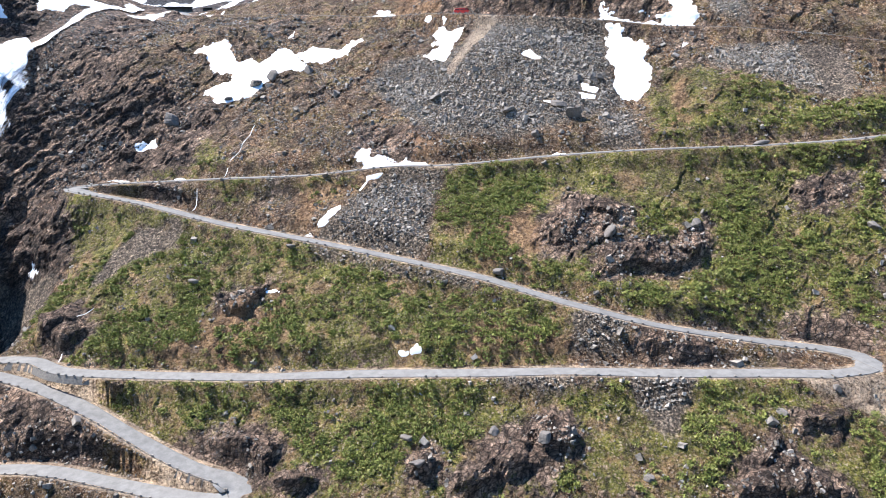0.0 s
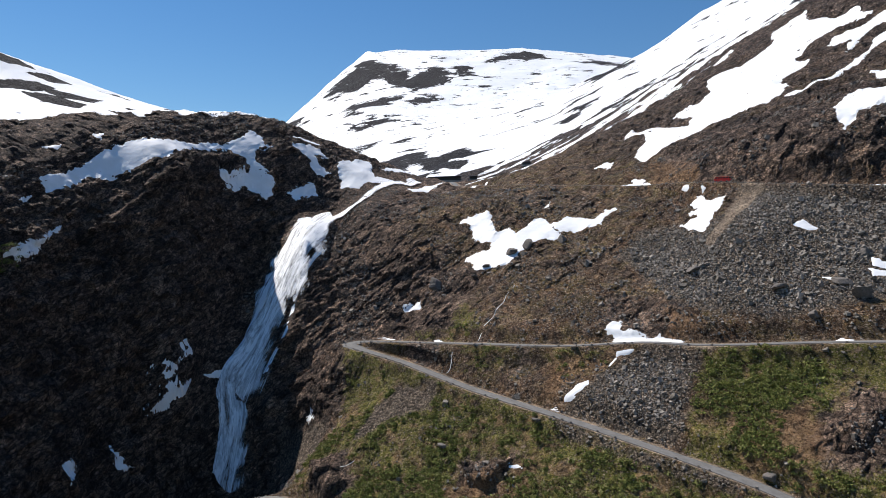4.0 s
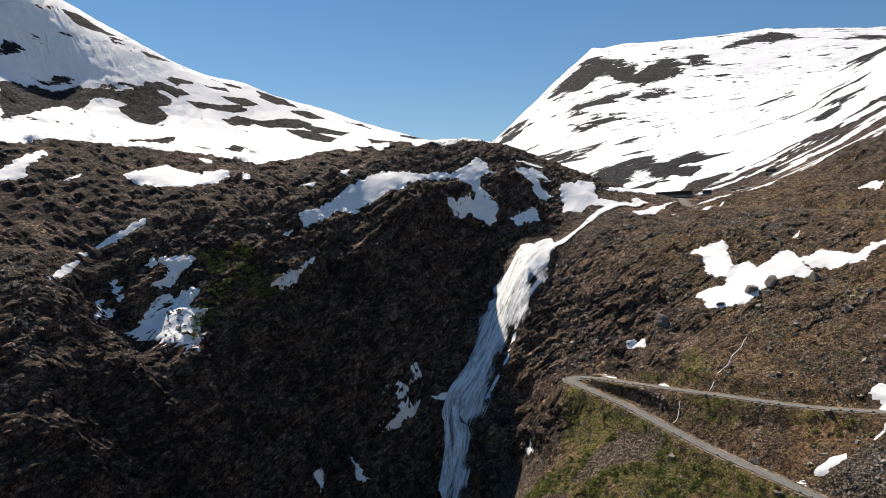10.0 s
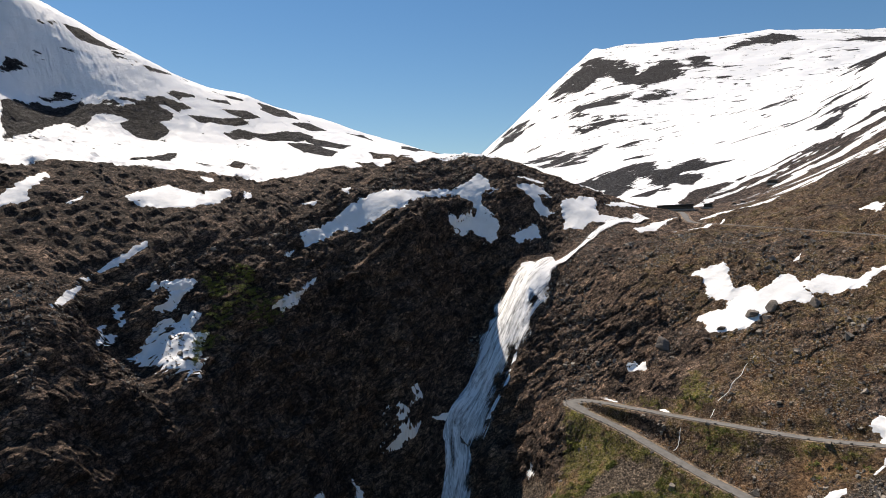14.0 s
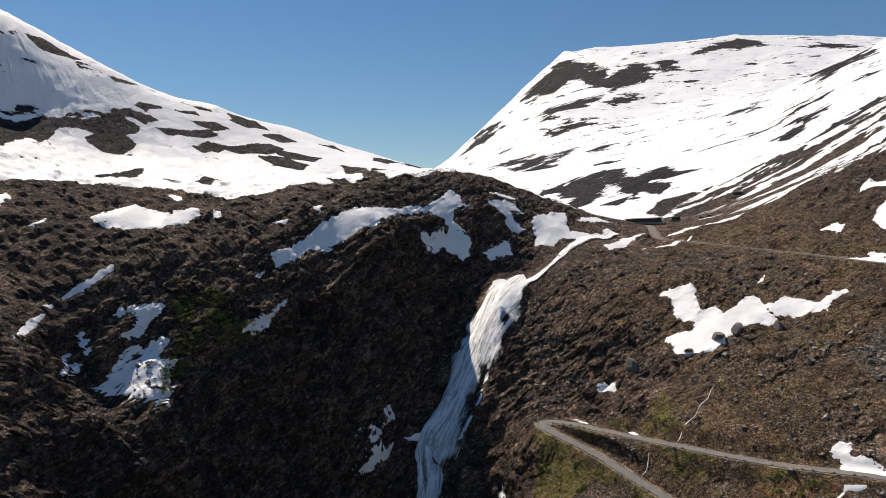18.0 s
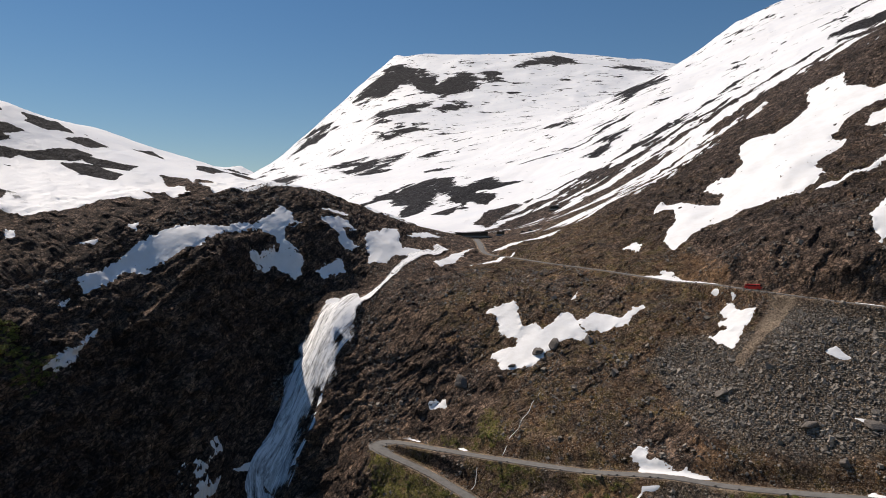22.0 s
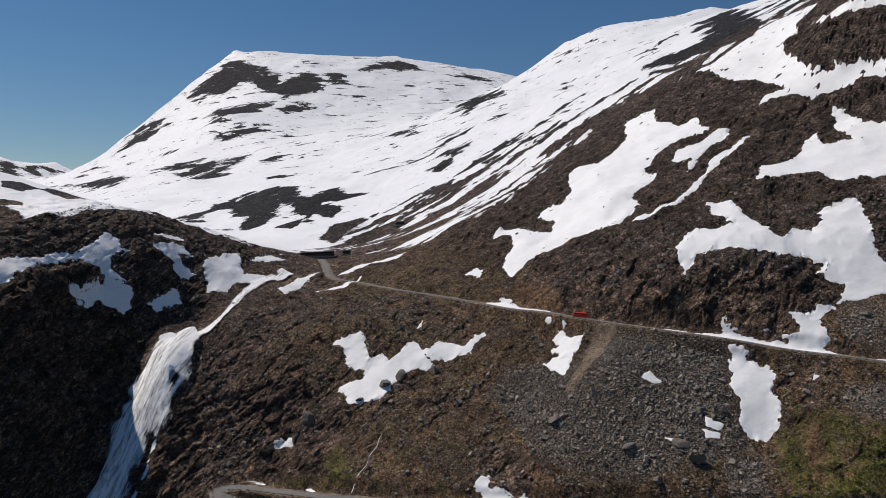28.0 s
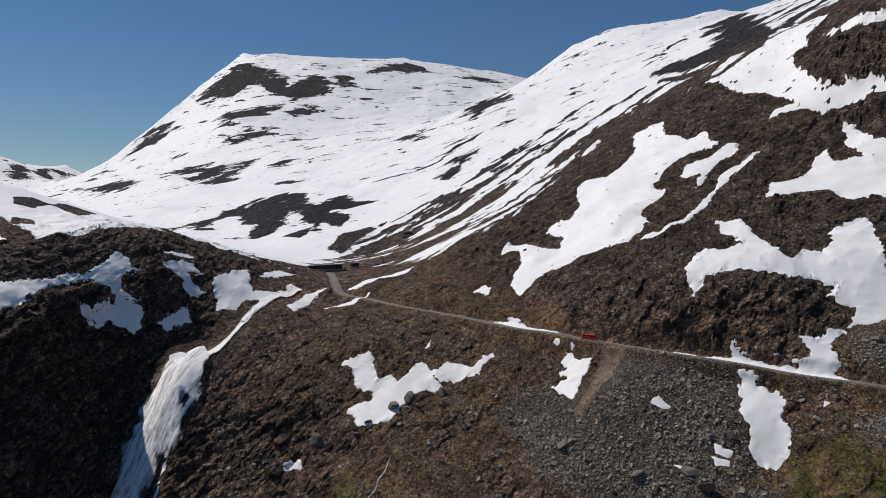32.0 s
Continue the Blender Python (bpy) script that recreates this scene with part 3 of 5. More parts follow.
west_rock_outlines.append([(-541, 185), (-548, 203), (-543, 218), (-540, 228), (-535, 207), (-535, 195)])
west_rock_outlines.append([(-530, 163), (-541, 187), (-533, 179)])
west_rock_outlines.append([(-534, 219), (-533, 242), (-530, 221)])
west_rock_outlines.append([(-479, 203), (-486, 218), (-486, 227), (-479, 236), (-476, 236), (-467, 222), (-467, 210), (-475, 203)])
west_rock_outlines.append([(-502, 232), (-503, 246), (-501, 270), (-499, 274), (-494, 252), (-498, 245), (-499, 233)])
west_rock_outlines.append([(-510, 252), (-519, 280), (-513, 279), (-507, 259)])
west_rock_outlines.append([(-518, 282), (-522, 313), (-516, 312), (-514, 293)])
west_rock_outlines.append([(-491, 258), (-493, 273), (-497, 309), (-491, 319), (-488, 293), (-485, 267)])
west_rock_outlines.append([(-508, 292), (-507, 320), (-499, 334), (-497, 319), (-503, 302)])
west_rock_outlines.append([(-475, 280), (-485, 301), (-477, 323), (-474, 356), (-461, 361), (-458, 338), (-465, 315), (-473, 310), (-467, 285)])
west_rock_outlines.append([(-454, 329), (-445, 343), (-422, 352), (-415, 339), (-434, 326)])
west_rock_outlines.append([(-471, 348), (-454, 359), (-435, 381), (-428, 365), (-443, 350)])
west_rock_outlines.append([(-546, 285), (-525, 329), (-528, 317), (-540, 297)])
west_rock_outlines.append([(-523, 346), (-522, 359), (-516, 368), (-513, 347)])
west_rock_outlines.append([(-512, 338), (-522, 373), (-501, 373), (-501, 352)])
west_rock_outlines.append([(-490, 356), (-497, 383), (-479, 392), (-475, 369)])
west_rock_outlines.append([(-414, 180), (-434, 206), (-439, 223), (-415, 205), (-411, 188)])
west_rock_outlines.append([(-404, 242), (-415, 256), (-410, 259), (-396, 246)])
west_rock_outlines.append([(-356, 312), (-340, 319), (-328, 318), (-332, 306)])
west_rock_outlines.append([(-488, 420), (-493, 446), (-459, 430)])
west_rock_outlines.append([(-411, 379), (-394, 389), (-324, 345), (-332, 333)])
west_rock_outlines.append([(-477, 178), (-467, 178), (-459, 173), (-465, 173)])
west_rock_outlines.append([(-446, 453), (-450, 476), (-418, 460), (-407, 432), (-422, 428)])
west_rock_outlines.append([(-419, 465), (-434, 497), (-403, 493), (-370, 440), (-391, 448)])
west_rock_outlines.append([(-388, 393), (-373, 395), (-360, 382), (-375, 380)])
far_rock_outlines.append([(292, 1504), (350, 1507), (315, 1245), (230, 852), (209, 795), (205, 856), (222, 1059), (236, 1015), (247, 1136)])
far_rock_outlines.append([(138, 1045), (170, 1040), (199, 1027), (225, 1073), (211, 877), (177, 815), (160, 855), (142, 915)])
far_rock_outlines.append([(215, 764), (273, 900), (220, 721), (205, 692)])
scree_outlines = []
scree_outlines.append([(-22, 274), (1, 271), (-3, 261), (-7, 242), (-14, 242), (-51, 255), (-47, 258), (-40, 264), (-32, 270)])
scree_outlines.append([(22, 355), (81, 340), (79, 319), (81, 299), (60, 288), (25, 284), (1, 291), (-14, 300), (-26, 321), (-39, 335), (-29, 350), (-10, 347), (1, 336), (13, 343)])
scree_outlines.append([(121, 313), (143, 316), (180, 311), (180, 292), (168, 277), (155, 284), (137, 293), (121, 305)])
scree_outlines.append([(-127, 268), (-107, 266), (-109, 257), (-126, 252), (-141, 245), (-136, 261)])
scree_outlines.append([(52, 213), (65, 206), (58, 199), (42, 201)])
scree_outlines.append([(66, 193), (85, 190), (75, 181), (65, 176), (60, 185)])
scree_outlines.append([(17, 193), (31, 191), (26, 188), (19, 189)])
scree_outlines.append([(-54, 247), (13, 222), (11, 221), (-49, 242)])
scree_outlines.append([(69, 296), (84, 295), (84, 274), (66, 277)])
scree_outlines.append([(133, 350), (138, 357), (150, 359), (156, 351), (148, 332), (134, 338)])
scree_outlines.append([(-199, 279), (-179, 273), (-162, 263), (-165, 248), (-197, 271)])
gravel_outlines = []
gravel_outlines.append([(107, 187), (115, 188), (124, 185), (134, 182), (130, 173), (123, 176), (117, 180), (110, 184)])
gravel_outlines.append([(19, 359), (29, 356), (21, 340), (12, 330), (4, 322), (1, 327), (10, 338)])
gravel_outlines.append([(110, 184), (119, 183), (134, 182), (130, 174), (121, 178), (112, 181)])
gravel_outlines.append([(-8, 281), (4, 280), (4, 271), (-6, 272)])
gravel_outlines.append([(-80, 211), (-70, 210), (-64, 210), (-53, 207)])
bare_rock_outlines = []
bare_rock_outlines.append([(-37, 304), (-11, 295), (-13, 283), (-36, 293)])
bare_rock_outlines.append([(57, 232), (66, 234), (87, 234), (99, 240), (96, 233), (84, 224), (56, 226)])
bare_rock_outlines.append([(133, 246), (142, 248), (156, 248), (152, 243), (139, 241)])
bare_rock_outlines.append([(38, 243), (50, 253), (71, 246), (69, 239), (45, 231), (33, 235)])
bare_rock_outlines.append([(-79, 187), (-70, 189), (-59, 188), (-52, 183), (-56, 175), (-62, 180)])
bare_rock_outlines.append([(84, 164), (99, 169), (106, 160), (101, 157), (82, 157)])
bare_rock_outlines.append([(11, 174), (30, 181), (40, 175), (28, 166), (11, 167)])
bare_rock_outlines.append([(-154, 208), (-124, 198), (-117, 191), (-148, 195)])
bare_rock_outlines.append([(-226, 342), (-154, 342), (-113, 331), (-118, 300), (-170, 309), (-180, 276), (-198, 275)])
bare_rock_outlines.append([(-21, 431), (1, 439), (36, 421), (65, 391), (61, 360), (31, 363), (1, 377)])
bare_rock_outlines.append([(72, 378), (92, 377), (119, 372), (137, 360), (112, 350), (76, 357)])
bare_rock_outlines.append([(187, 624), (211, 601), (229, 526), (222, 508), (197, 527), (179, 566)])
bare_rock_outlines.append([(53, 782), (94, 708), (130, 620), (154, 570), (142, 537), (111, 544), (78, 624)])
bare_rock_outlines.append([(-133, 297), (-121, 292), (-120, 283), (-128, 286)])
green_outlines = []
green_outlines.append([(-148, 316), (-134, 319), (-111, 310), (-101, 296), (-118, 294), (-138, 301)])
green_outlines.append([(-103, 285), (-88, 285), (-75, 279), (-82, 273), (-97, 276)])
green_outlines.append([(-65, 278), (-48, 278), (-33, 274), (-32, 265), (-53, 268)])
green_outlines.append([(100, 310), (117, 307), (136, 291), (167, 276), (185, 279), (177, 263), (120, 271), (94, 276)])
green_outlines.append([(1, 271), (119, 268), (172, 255), (146, 201), (119, 209), (76, 210), (43, 220), (14, 231), (-3, 238)])
green_outlines.append([(-165, 287), (-129, 274), (-49, 245), (13, 222), (51, 210), (40, 200), (-16, 203), (-70, 210), (-123, 216), (-149, 220), (-165, 248), (-153, 259)])
green_outlines.append([(-118, 208), (-68, 203), (12, 193), (73, 187), (106, 183), (130, 174), (121, 156), (-56, 169), (-63, 184), (-89, 189), (-118, 204)])
green_outlines.append([(-151, 322), (-131, 313), (-117, 296), (-141, 304)])
green_outlines.append([(94, 305), (132, 299), (122, 272), (90, 276)])
CLIFF_SCRUB = [(-312, 169), (-305, 195), (-286, 206), (-283, 193), (-288, 178), (-283, 164), (-277, 146), (-286, 151), (-297, 165)]
rust_outlines = []
rust_outlines.append([(-89, 227), (-63, 228), (-53, 216), (-66, 211), (-101, 215)])
rust_outlines.append([(8, 247), (34, 250), (37, 232), (14, 234)])
rust_outlines.append([(13, 213), (32, 211), (42, 202), (14, 201)])
rust_outlines.append([(-59, 276), (-34, 272), (-43, 266), (-61, 261)])
rust_outlines.append([(-14, 294), (-2, 289), (-3, 282), (-12, 283)])
rust_outlines.append([(-27, 414), (-12, 400), (1, 378), (-25, 393)])
rust_outlines.append([(105, 305), (109, 302), (103, 279), (97, 280)])
outcrop_outlines = []
outcrop_outlines.append([(81, 160), (86, 164), (92, 164), (97, 168), (102, 166), (106, 162), (110, 159), (112, 157), (81, 158)])
outcrop_outlines.append([(-87, 188), (-74, 189), (-61, 187), (-50, 183), (-54, 175), (-67, 183), (-80, 185)])
outcrop_outlines.append([(55, 233), (67, 233), (97, 235), (89, 228), (82, 224), (69, 225), (58, 223)])
outcrop_outlines.append([(118, 211), (127, 211), (136, 208), (142, 203), (140, 201), (126, 208), (118, 209)])
outcrop_outlines.append([(28, 179), (33, 183), (39, 178), (39, 173), (33, 172), (28, 173)])
outcrop_outlines.append([(3, 169), (13, 170), (22, 172), (27, 169), (18, 166), (6, 164), (3, 165)])
outcrop_outlines.append([(-140, 198), (-130, 201), (-120, 194), (-123, 191), (-136, 193), (-148, 195), (-149, 197)])
outcrop_outlines.append([(-52, 172), (-42, 174), (-37, 172), (-44, 169)])
outcrop_outlines.append([(-10, 170), (-6, 176), (-1, 172), (-4, 168)])
outcrop_outlines.append([(-156, 239), (-142, 239), (-132, 228), (-140, 223), (-148, 227)])
outcrop_outlines.append([(-85, 233), (-74, 232), (-65, 235), (-72, 225), (-81, 227)])
outcrop_outlines.append([(87, 163), (97, 172), (98, 169), (93, 165)])
outcrop_outlines.append([(66, 200), (75, 198), (87, 197), (79, 195), (68, 199)])
outcrop_outlines.append([(104, 175), (117, 174), (114, 171), (104, 172)])
scree_outlines.append([(57, 189), (80, 191), (75, 181), (69, 173), (64, 175), (59, 182)])
scree_outlines.append([(17, 194), (44, 191), (41, 187), (29, 187), (22, 189)])
scree_outlines.append([(43, 208), (52, 209), (64, 204), (55, 201), (43, 201)])
gravel_outlines.append([(109, 185), (136, 185), (130, 174), (121, 177), (112, 181)])
rust_outlines.append([(-90, 229), (-78, 225), (-67, 229), (-57, 238), (-58, 224), (-68, 219), (-66, 212), (-80, 212), (-100, 215), (-107, 220), (-88, 221)])
rust_outlines.append([(8, 211), (17, 213), (29, 212), (42, 204), (38, 200), (23, 200), (8, 203)])
bare_rock_outlines.extend(outcrop_outlines)

# ---- terrain shape ----
# Break lines of the land, in metres from the first eye: x, y, z.
PEAK = [(-2735, 3189, 356), (-2556, 3421, 588), (-2249, 3631, 943), (-2007, 3770, 1196), (-1646, 4016, 1187), (-1324, 4206, 1162), (-1108, 4269, 1251), (-960, 4304, 1178), (-557, 4446, 1160), (-252, 4472, 1072), (-1800, 4700, 950), (-800, 4900, 950)]
PEAK_FLANK = [(-1696, 2407, 347), (-1415, 2581, 569), (-979, 2777, 579), (-491, 2902, 613), (-864, 1441, 203), (-625, 1559, 252), (-450, 1734, 344)]
HIGH_VALLEY = [(-684, 1046, 102), (-459, 977, 124), (-353, 999, 152), (-409, 802, 76), (-270, 689, 66), (-229, 724, 72), (-312, 693, 65)]
FAR_RIDGE = [(-162, 2494, 575), (5, 2299, 733), (148, 2194, 757), (306, 2077, 733), (410, 1957, 717), (470, 1840, 651), (546, 1819, 669), (629, 1792, 711), (757, 1742, 765), (300, 2700, 600), (900, 2300, 700), (-150, 2060, 548)]
EAST_SLOPE = [(-169, 995, 190), (-44, 1099, 283), (3, 1249, 350), (-57, 697, 134), (65, 646, 192), (129, 636, 232), (182, 592, 234),
              (200, 607, 266), (216, 559, 267), (239, 549, 280), (193, 503, 171), (1, 579, 136), (-84, 553, 96), (-3, 479, 90), (42, 497, 120), (-151, 580, 70)]
CRAG = [(90, 440, 104), (66, 391, 80), (169, 448, 126), (171, 393, 90), (100, 376, 75), (135, 354, 49), (21, 394, 63), (49, 364, 53)]
WEST_CREST = [(-541, 149, 215), (-541, 185, 201), (-536, 245, 182), (-540, 342, 170), (-571, 443, 165), (-539, 540, 140), (-516, 615, 112), (-522, 674, 89), (-600, 210, 220), (-620, 330, 169), (-640, 480, 120)]
WEST_SLOPE = [(-497, 161, 133), (-473, 222, 113), (-474, 302, 119), (-491, 430, 139), (-428, 146, 91), (-402, 184, 84), (-389, 268, 86), (-384, 354, 97)]
SHOULDER = [(-388, 106, 76), (-400, 136, 82), (-384, 176, 78), (-366, 221, 73), (-338, 286, 81), (-323, 324, 88), (-304, 362, 90), (-284, 390, 90),
            (-262, 417, 79), (-243, 451, 72), (-225, 472, 63)]
BROW = [(-359, 98, 50), (-353, 125, 51), (-348, 159, 53), (-332, 199, 51), (-310, 231, 39), (-300, 276, 51), (-281, 302, 50), (-262, 351, 38),
        (-244, 367, 34), (-229, 379, 29)]
CLIFF = [(-290, 84, 9), (-299, 106, 7), (-312, 148, 15), (-295, 131, -18), (-263, 87, -21), (-263, 113, -48), (-290, 203, 5), (-292, 255, 22), (-271, 312, 18), (-256, 338, 9), (-250, 318, -20), (-249, 259, -43), (-256, 244, -74), (-250, 196, -86), (-268, 160, -46), (-274, 188, -35), (-254, 146, -79), (-241, 74, -55), (-269, 120, -33), (-275, 146, -21)]
RIVER = [(-202, 525, 58), (-209, 457, 50), (-212, 400, 40), (-212, 371, 29), (-221, 358, 20), (-225, 341, 13), (-228, 325, -7), (-231, 312, -30),
         (-236, 296, -54), (-239, 284, -66), (-233, 277, -92), (-231, 266, -117)]
GORGE = [(-232, 255, -140), (-220, 215, -152), (-205, 150, -175), (-180, 60, -205), (-150, -60, -240)]
EAST_BANK = [(-213, 348, 8), (-209, 333, -8), (-202, 316, -32), (-209, 299, -56), (-210, 283, -78), (-199, 273, -106), (-190, 326, -20)]
HILLSIDE = [(-118, 336, -5), (-150, 322, -29), (-114, 376, 31), (-157, 365, 22), (-164, 344, 0), (-20, 333, 2), (20, 332, 21),
            (42, 324, 15), (79, 318, 10), (89, 304, -3), (117, 295, 5)]
OUTSKIRTS = [(0, 130, -137), (150, 130, -130), (-110, 130, -150), (0, 30, -205), (220, 30, -190), (0, -300, -300), (-400, -300, -250), (500, -300, -200), (420, 150, -40), (330, 300, 40), (420, 420, 150), (400, 650, 330), (-300, 0, -60), (-640, 20, 240), (-720, 100, 235), (-760, -200, 260), (-900, 300, 130), (-800, 700, 70), (-1200, 1300, 110), (-1700, 1700, 130), (700, 900, 500), (1500, 1500, 700), (2500, 500, 500), (2500, 3500, 800), (500, 4900, 800)]
FAR_WEST = [(-3210, 3010, 495), (-3120, 3110, 500), (-2990, 3250, 455), (-2900, 3330, 470), (-2760, 3440, 395), (-3500, 2500, 420), (-2500, 2700, 230), (-3400, 4600, 300), (-2600, 4500, 330)]
ROAD_TOP = [(-215, 560, 60), (-198, 524, 57), (-175, 479, 50), (-145, 457, 48), (-114, 435, 46), (-70, 414, 43), (-32, 392, 40), (-11, 379, 40), (7, 366, 39),
            (31, 358, 37), (59, 350, 35), (84, 343, 33), (109, 337, 30), (145, 326, 28), (195, 314, 22), (245, 300, 14)]
ROAD_MIDDLE = [(245, 266, -9), (173, 259, -18), (128, 264, -22), (85, 269, -24), (45, 273, -27), (4, 276, -31), (-23, 279, -32), (-57, 282, -36), (-96, 286, -38),
               (-132, 293, -40.5), (-152, 298, -42), (-164, 298, -43), (-167, 293, -43.5), (-160, 288, -44.5), (-131, 280, -48), (-90, 264, -54), (-52, 251, -58), (-18, 239, -62),
               (13, 227, -66), (33, 219, -70), (51, 211, -73), (74, 205, -77), (105, 205, -82), (126, 203, -84), (136, 198, -85), (134, 190, -85.5), (120, 187, -86)]
ROAD_LOW = [(120, 187, -86), (101, 189, -86.5), (74, 190, -87), (39, 194, -88), (12, 196, -89.5), (-16, 199, -91), (-45, 202, -93), (-68, 205, -95), (-106, 210, -96.5),
            (-134, 214, -97), (-149, 221, -96), (-161, 223, -96.5), (-170, 221, -97.5), (-169, 217, -98.5), (-158, 215, -99.5), (-140, 210, -102), (-119, 201, -106), (-100, 191, -110), (-81, 182, -114),
            (-67, 177, -116), (-62, 172, -117), (-68, 169, -118), (-84, 174, -119), (-104, 180, -119), (-125, 186, -119), (-145, 189, -120), (-175, 188, -122)]
ROADS = {"top": (ROAD_TOP, 2.5), "middle": (ROAD_MIDDLE, 2.8), "low": (ROAD_LOW, 3.1)}


def spline(nodes, step=2.5):
    """A smooth line through the nodes, with points about a step apart."""
    p = np.array(nodes, float)
    p = np.vstack([2 * p[0] - p[1], p, 2 * p[-1] - p[-2]])
    out = []
    for i in range(1, len(p) - 2):
        a, b, c, d = p[i - 1:i + 3]
        n = max(2, int(np.linalg.norm(c - b) / step))
        for k in range(n):
            t = k / n
            out.append(0.5 * (2 * b + (c - a) * t + (2 * a - 5 * b + 4 * c - d) * t * t + (3 * b - a - 3 * c + d) * t ** 3))
    out.append(p[-2])
    return np.array(out)


LINES = [PEAK, PEAK_FLANK, HIGH_VALLEY, FAR_RIDGE, EAST_SLOPE, CRAG, WEST_CREST, WEST_SLOPE, SHOULDER, BROW, CLIFF, RIVER, GORGE, EAST_BANK, HILLSIDE,
         OUTSKIRTS, FAR_WEST, ROAD_TOP, ROAD_MIDDLE, ROAD_LOW]
NODES = np.unique(np.array([q for line in LINES for q in line], float), axis=0)
_, _first = np.unique(np.round(NODES[:, :2]), axis=0, return_index=True)
NODES = NODES[np.sort(_first)]
BEND = 6.0


def _solve():
    d = np.hypot(NODES[:, None, 0] - NODES[None, :, 0], NODES[:, None, 1] - NODES[None, :, 1])
    k = np.sqrt(d * d + BEND * BEND) + 0.6 * np.eye(len(NODES)) * -1.0
    one = np.c_[np.ones(len(NODES)), NODES[:, :2] / 1000]
    a = np.block([[k, one], [one.T, np.zeros((3, 3))]])
    return np.linalg.solve(a, np.r_[NODES[:, 2], 0, 0, 0])


WEIGHTS = _solve()


def base(x, y):
    """The smooth land's height."""
    x, y = np.asarray(x, float), np.asarray(y, float)
    flat_x, flat_y = x.ravel(), y.ravel()
    out = np.empty(flat_x.size)
    for i in range(0, flat_x.size, 3000):
        a, b = flat_x[i:i + 3000], flat_y[i:i + 3000]
        d2 = (a[:, None] - NODES[None, :, 0]) ** 2 + (b[:, None] - NODES[None, :, 1]) ** 2 + BEND * BEND
        out[i:i + 3000] = np.sqrt(d2) @ WEIGHTS[:-3] + WEIGHTS[-3] + a / 1000 * WEIGHTS[-2] + b / 1000 * WEIGHTS[-1]
    return out.reshape(x.shape)


def grain(x, y, z=0.0, seed=0):
    """Smooth noise from -1 to 1, one bump a metre."""
    x, y, z = np.broadcast_arrays(np.asarray(x, np.float64), np.asarray(y, np.float64), np.asarray(z, np.float64))
    shape = x.shape
    x, y, z = (q.reshape(-1) for q in (x, y, z))
    out = np.empty(x.size)
    for a in range(0, x.size, 16384):
        out[a:a + 16384] = grain_block(x[a:a + 16384], y[a:a + 16384], z[a:a + 16384], seed)
    return out.reshape(shape)


def grain_block(x, y, z, seed):
    cells = [np.floor(q) for q in (x, y, z)]
    u, v, w = (q - c for q, c in zip((x, y, z), cells))
    u, v, w = (q * q * q * (q * (q * 6 - 15) + 10) for q in (u, v, w))
    i, j, k = (c.astype(np.int64).astype(np.uint32) * np.uint32(m) for c, m in zip(cells, (374761393, 668265263, 2147483647)))
    k = k + np.uint32(seed * 974711 & 0xFFFFFFFF)

    def corner(a, b, c):
        h = (i + np.uint32(a * 374761393)) + (j + np.uint32(b * 668265263)) + (k + np.uint32(c * 2147483647))
        h = (h ^ (h >> np.uint32(13))) * np.uint32(1274126177)
        h = (h ^ (h >> np.uint32(16))) * np.uint32(2246822519)
        return ((h ^ (h >> np.uint32(15))) & np.uint32(0xFFFFFF)) / 8388607.5 - 1

    def level(c):
        a, b = corner(0, 0, c), corner(0, 1, c)
        a, b = a + (corner(1, 0, c) - a) * u, b + (corner(1, 1, c) - b) * u
        return a + (b - a) * v
    low = level(0)
    return low if not w.any() else low + (level(1) - low) * w


def layers(x, y, z=0.0, size=10.0, octaves=4, seed=0, ridged=False):
    out, amount, total = 0, 1.0, 0.0
    for o in range(octaves):
        n = grain(x / size, y / size, np.asarray(z) / size, seed + o * 17)
        out = out + amount * ((1 - 2 * np.abs(n)) if ridged else n)
        total += amount
        amount, size = amount * 0.5, size * 0.48
    return out / total


def terrace(v, steps):
    """The same height cut into steps with steep fronts."""
    s = v * steps
    k = np.floor(s)
    f = np.clip((s - k - 0.6) / 0.4, 0, 1)
    return (k + f + 0.25 * (s - k)) / steps


def ramp(v, a, b):
    t = np.clip((v - a) / (b - a), 0, 1)
    return t * t * (3 - 2 * t)


def outline_depth(x, y, outline):
    """Metres inside (plus) or outside (minus) a closed outline in plan."""
    ring = np.array(outline, float)
    best, inside = np.full(x.shape, 1e9), np.zeros(x.shape, bool)
    for a, b in zip(ring, np.roll(ring, -1, 0)):
        s = b - a
        t = np.clip(((x - a[0]) * s[0] + (y - a[1]) * s[1]) / max(s @ s, 1e-9), 0, 1)
        best = np.minimum(best, np.hypot(x - a[0] - t * s[0], y - a[1] - t * s[1]))
        cross = ((a[1] > y) != (b[1] > y)) & (x < (b[0] - a[0]) * (y - a[1]) / (b[1] - a[1] if b[1] != a[1] else 1e-9) + a[0])
        inside ^= cross
    return np.where(inside, best, -best)


def cover(outlines, u, v, reach=40.0):
    """Greatest depth inside any of the outlines, for all points; -reach where none is near."""
    out = np.full(len(u), -float(reach))
    for ring in outlines:
        a = np.array(ring, float)
        lo, hi = a.min(0) - reach, a.max(0) + reach
        pick = np.nonzero((u > lo[0]) & (u < hi[0]) & (v > lo[1]) & (v < hi[1]))[0]
        if len(pick):
            out[pick] = np.maximum(out[pick], outline_depth(u[pick], v[pick], ring))
    return out


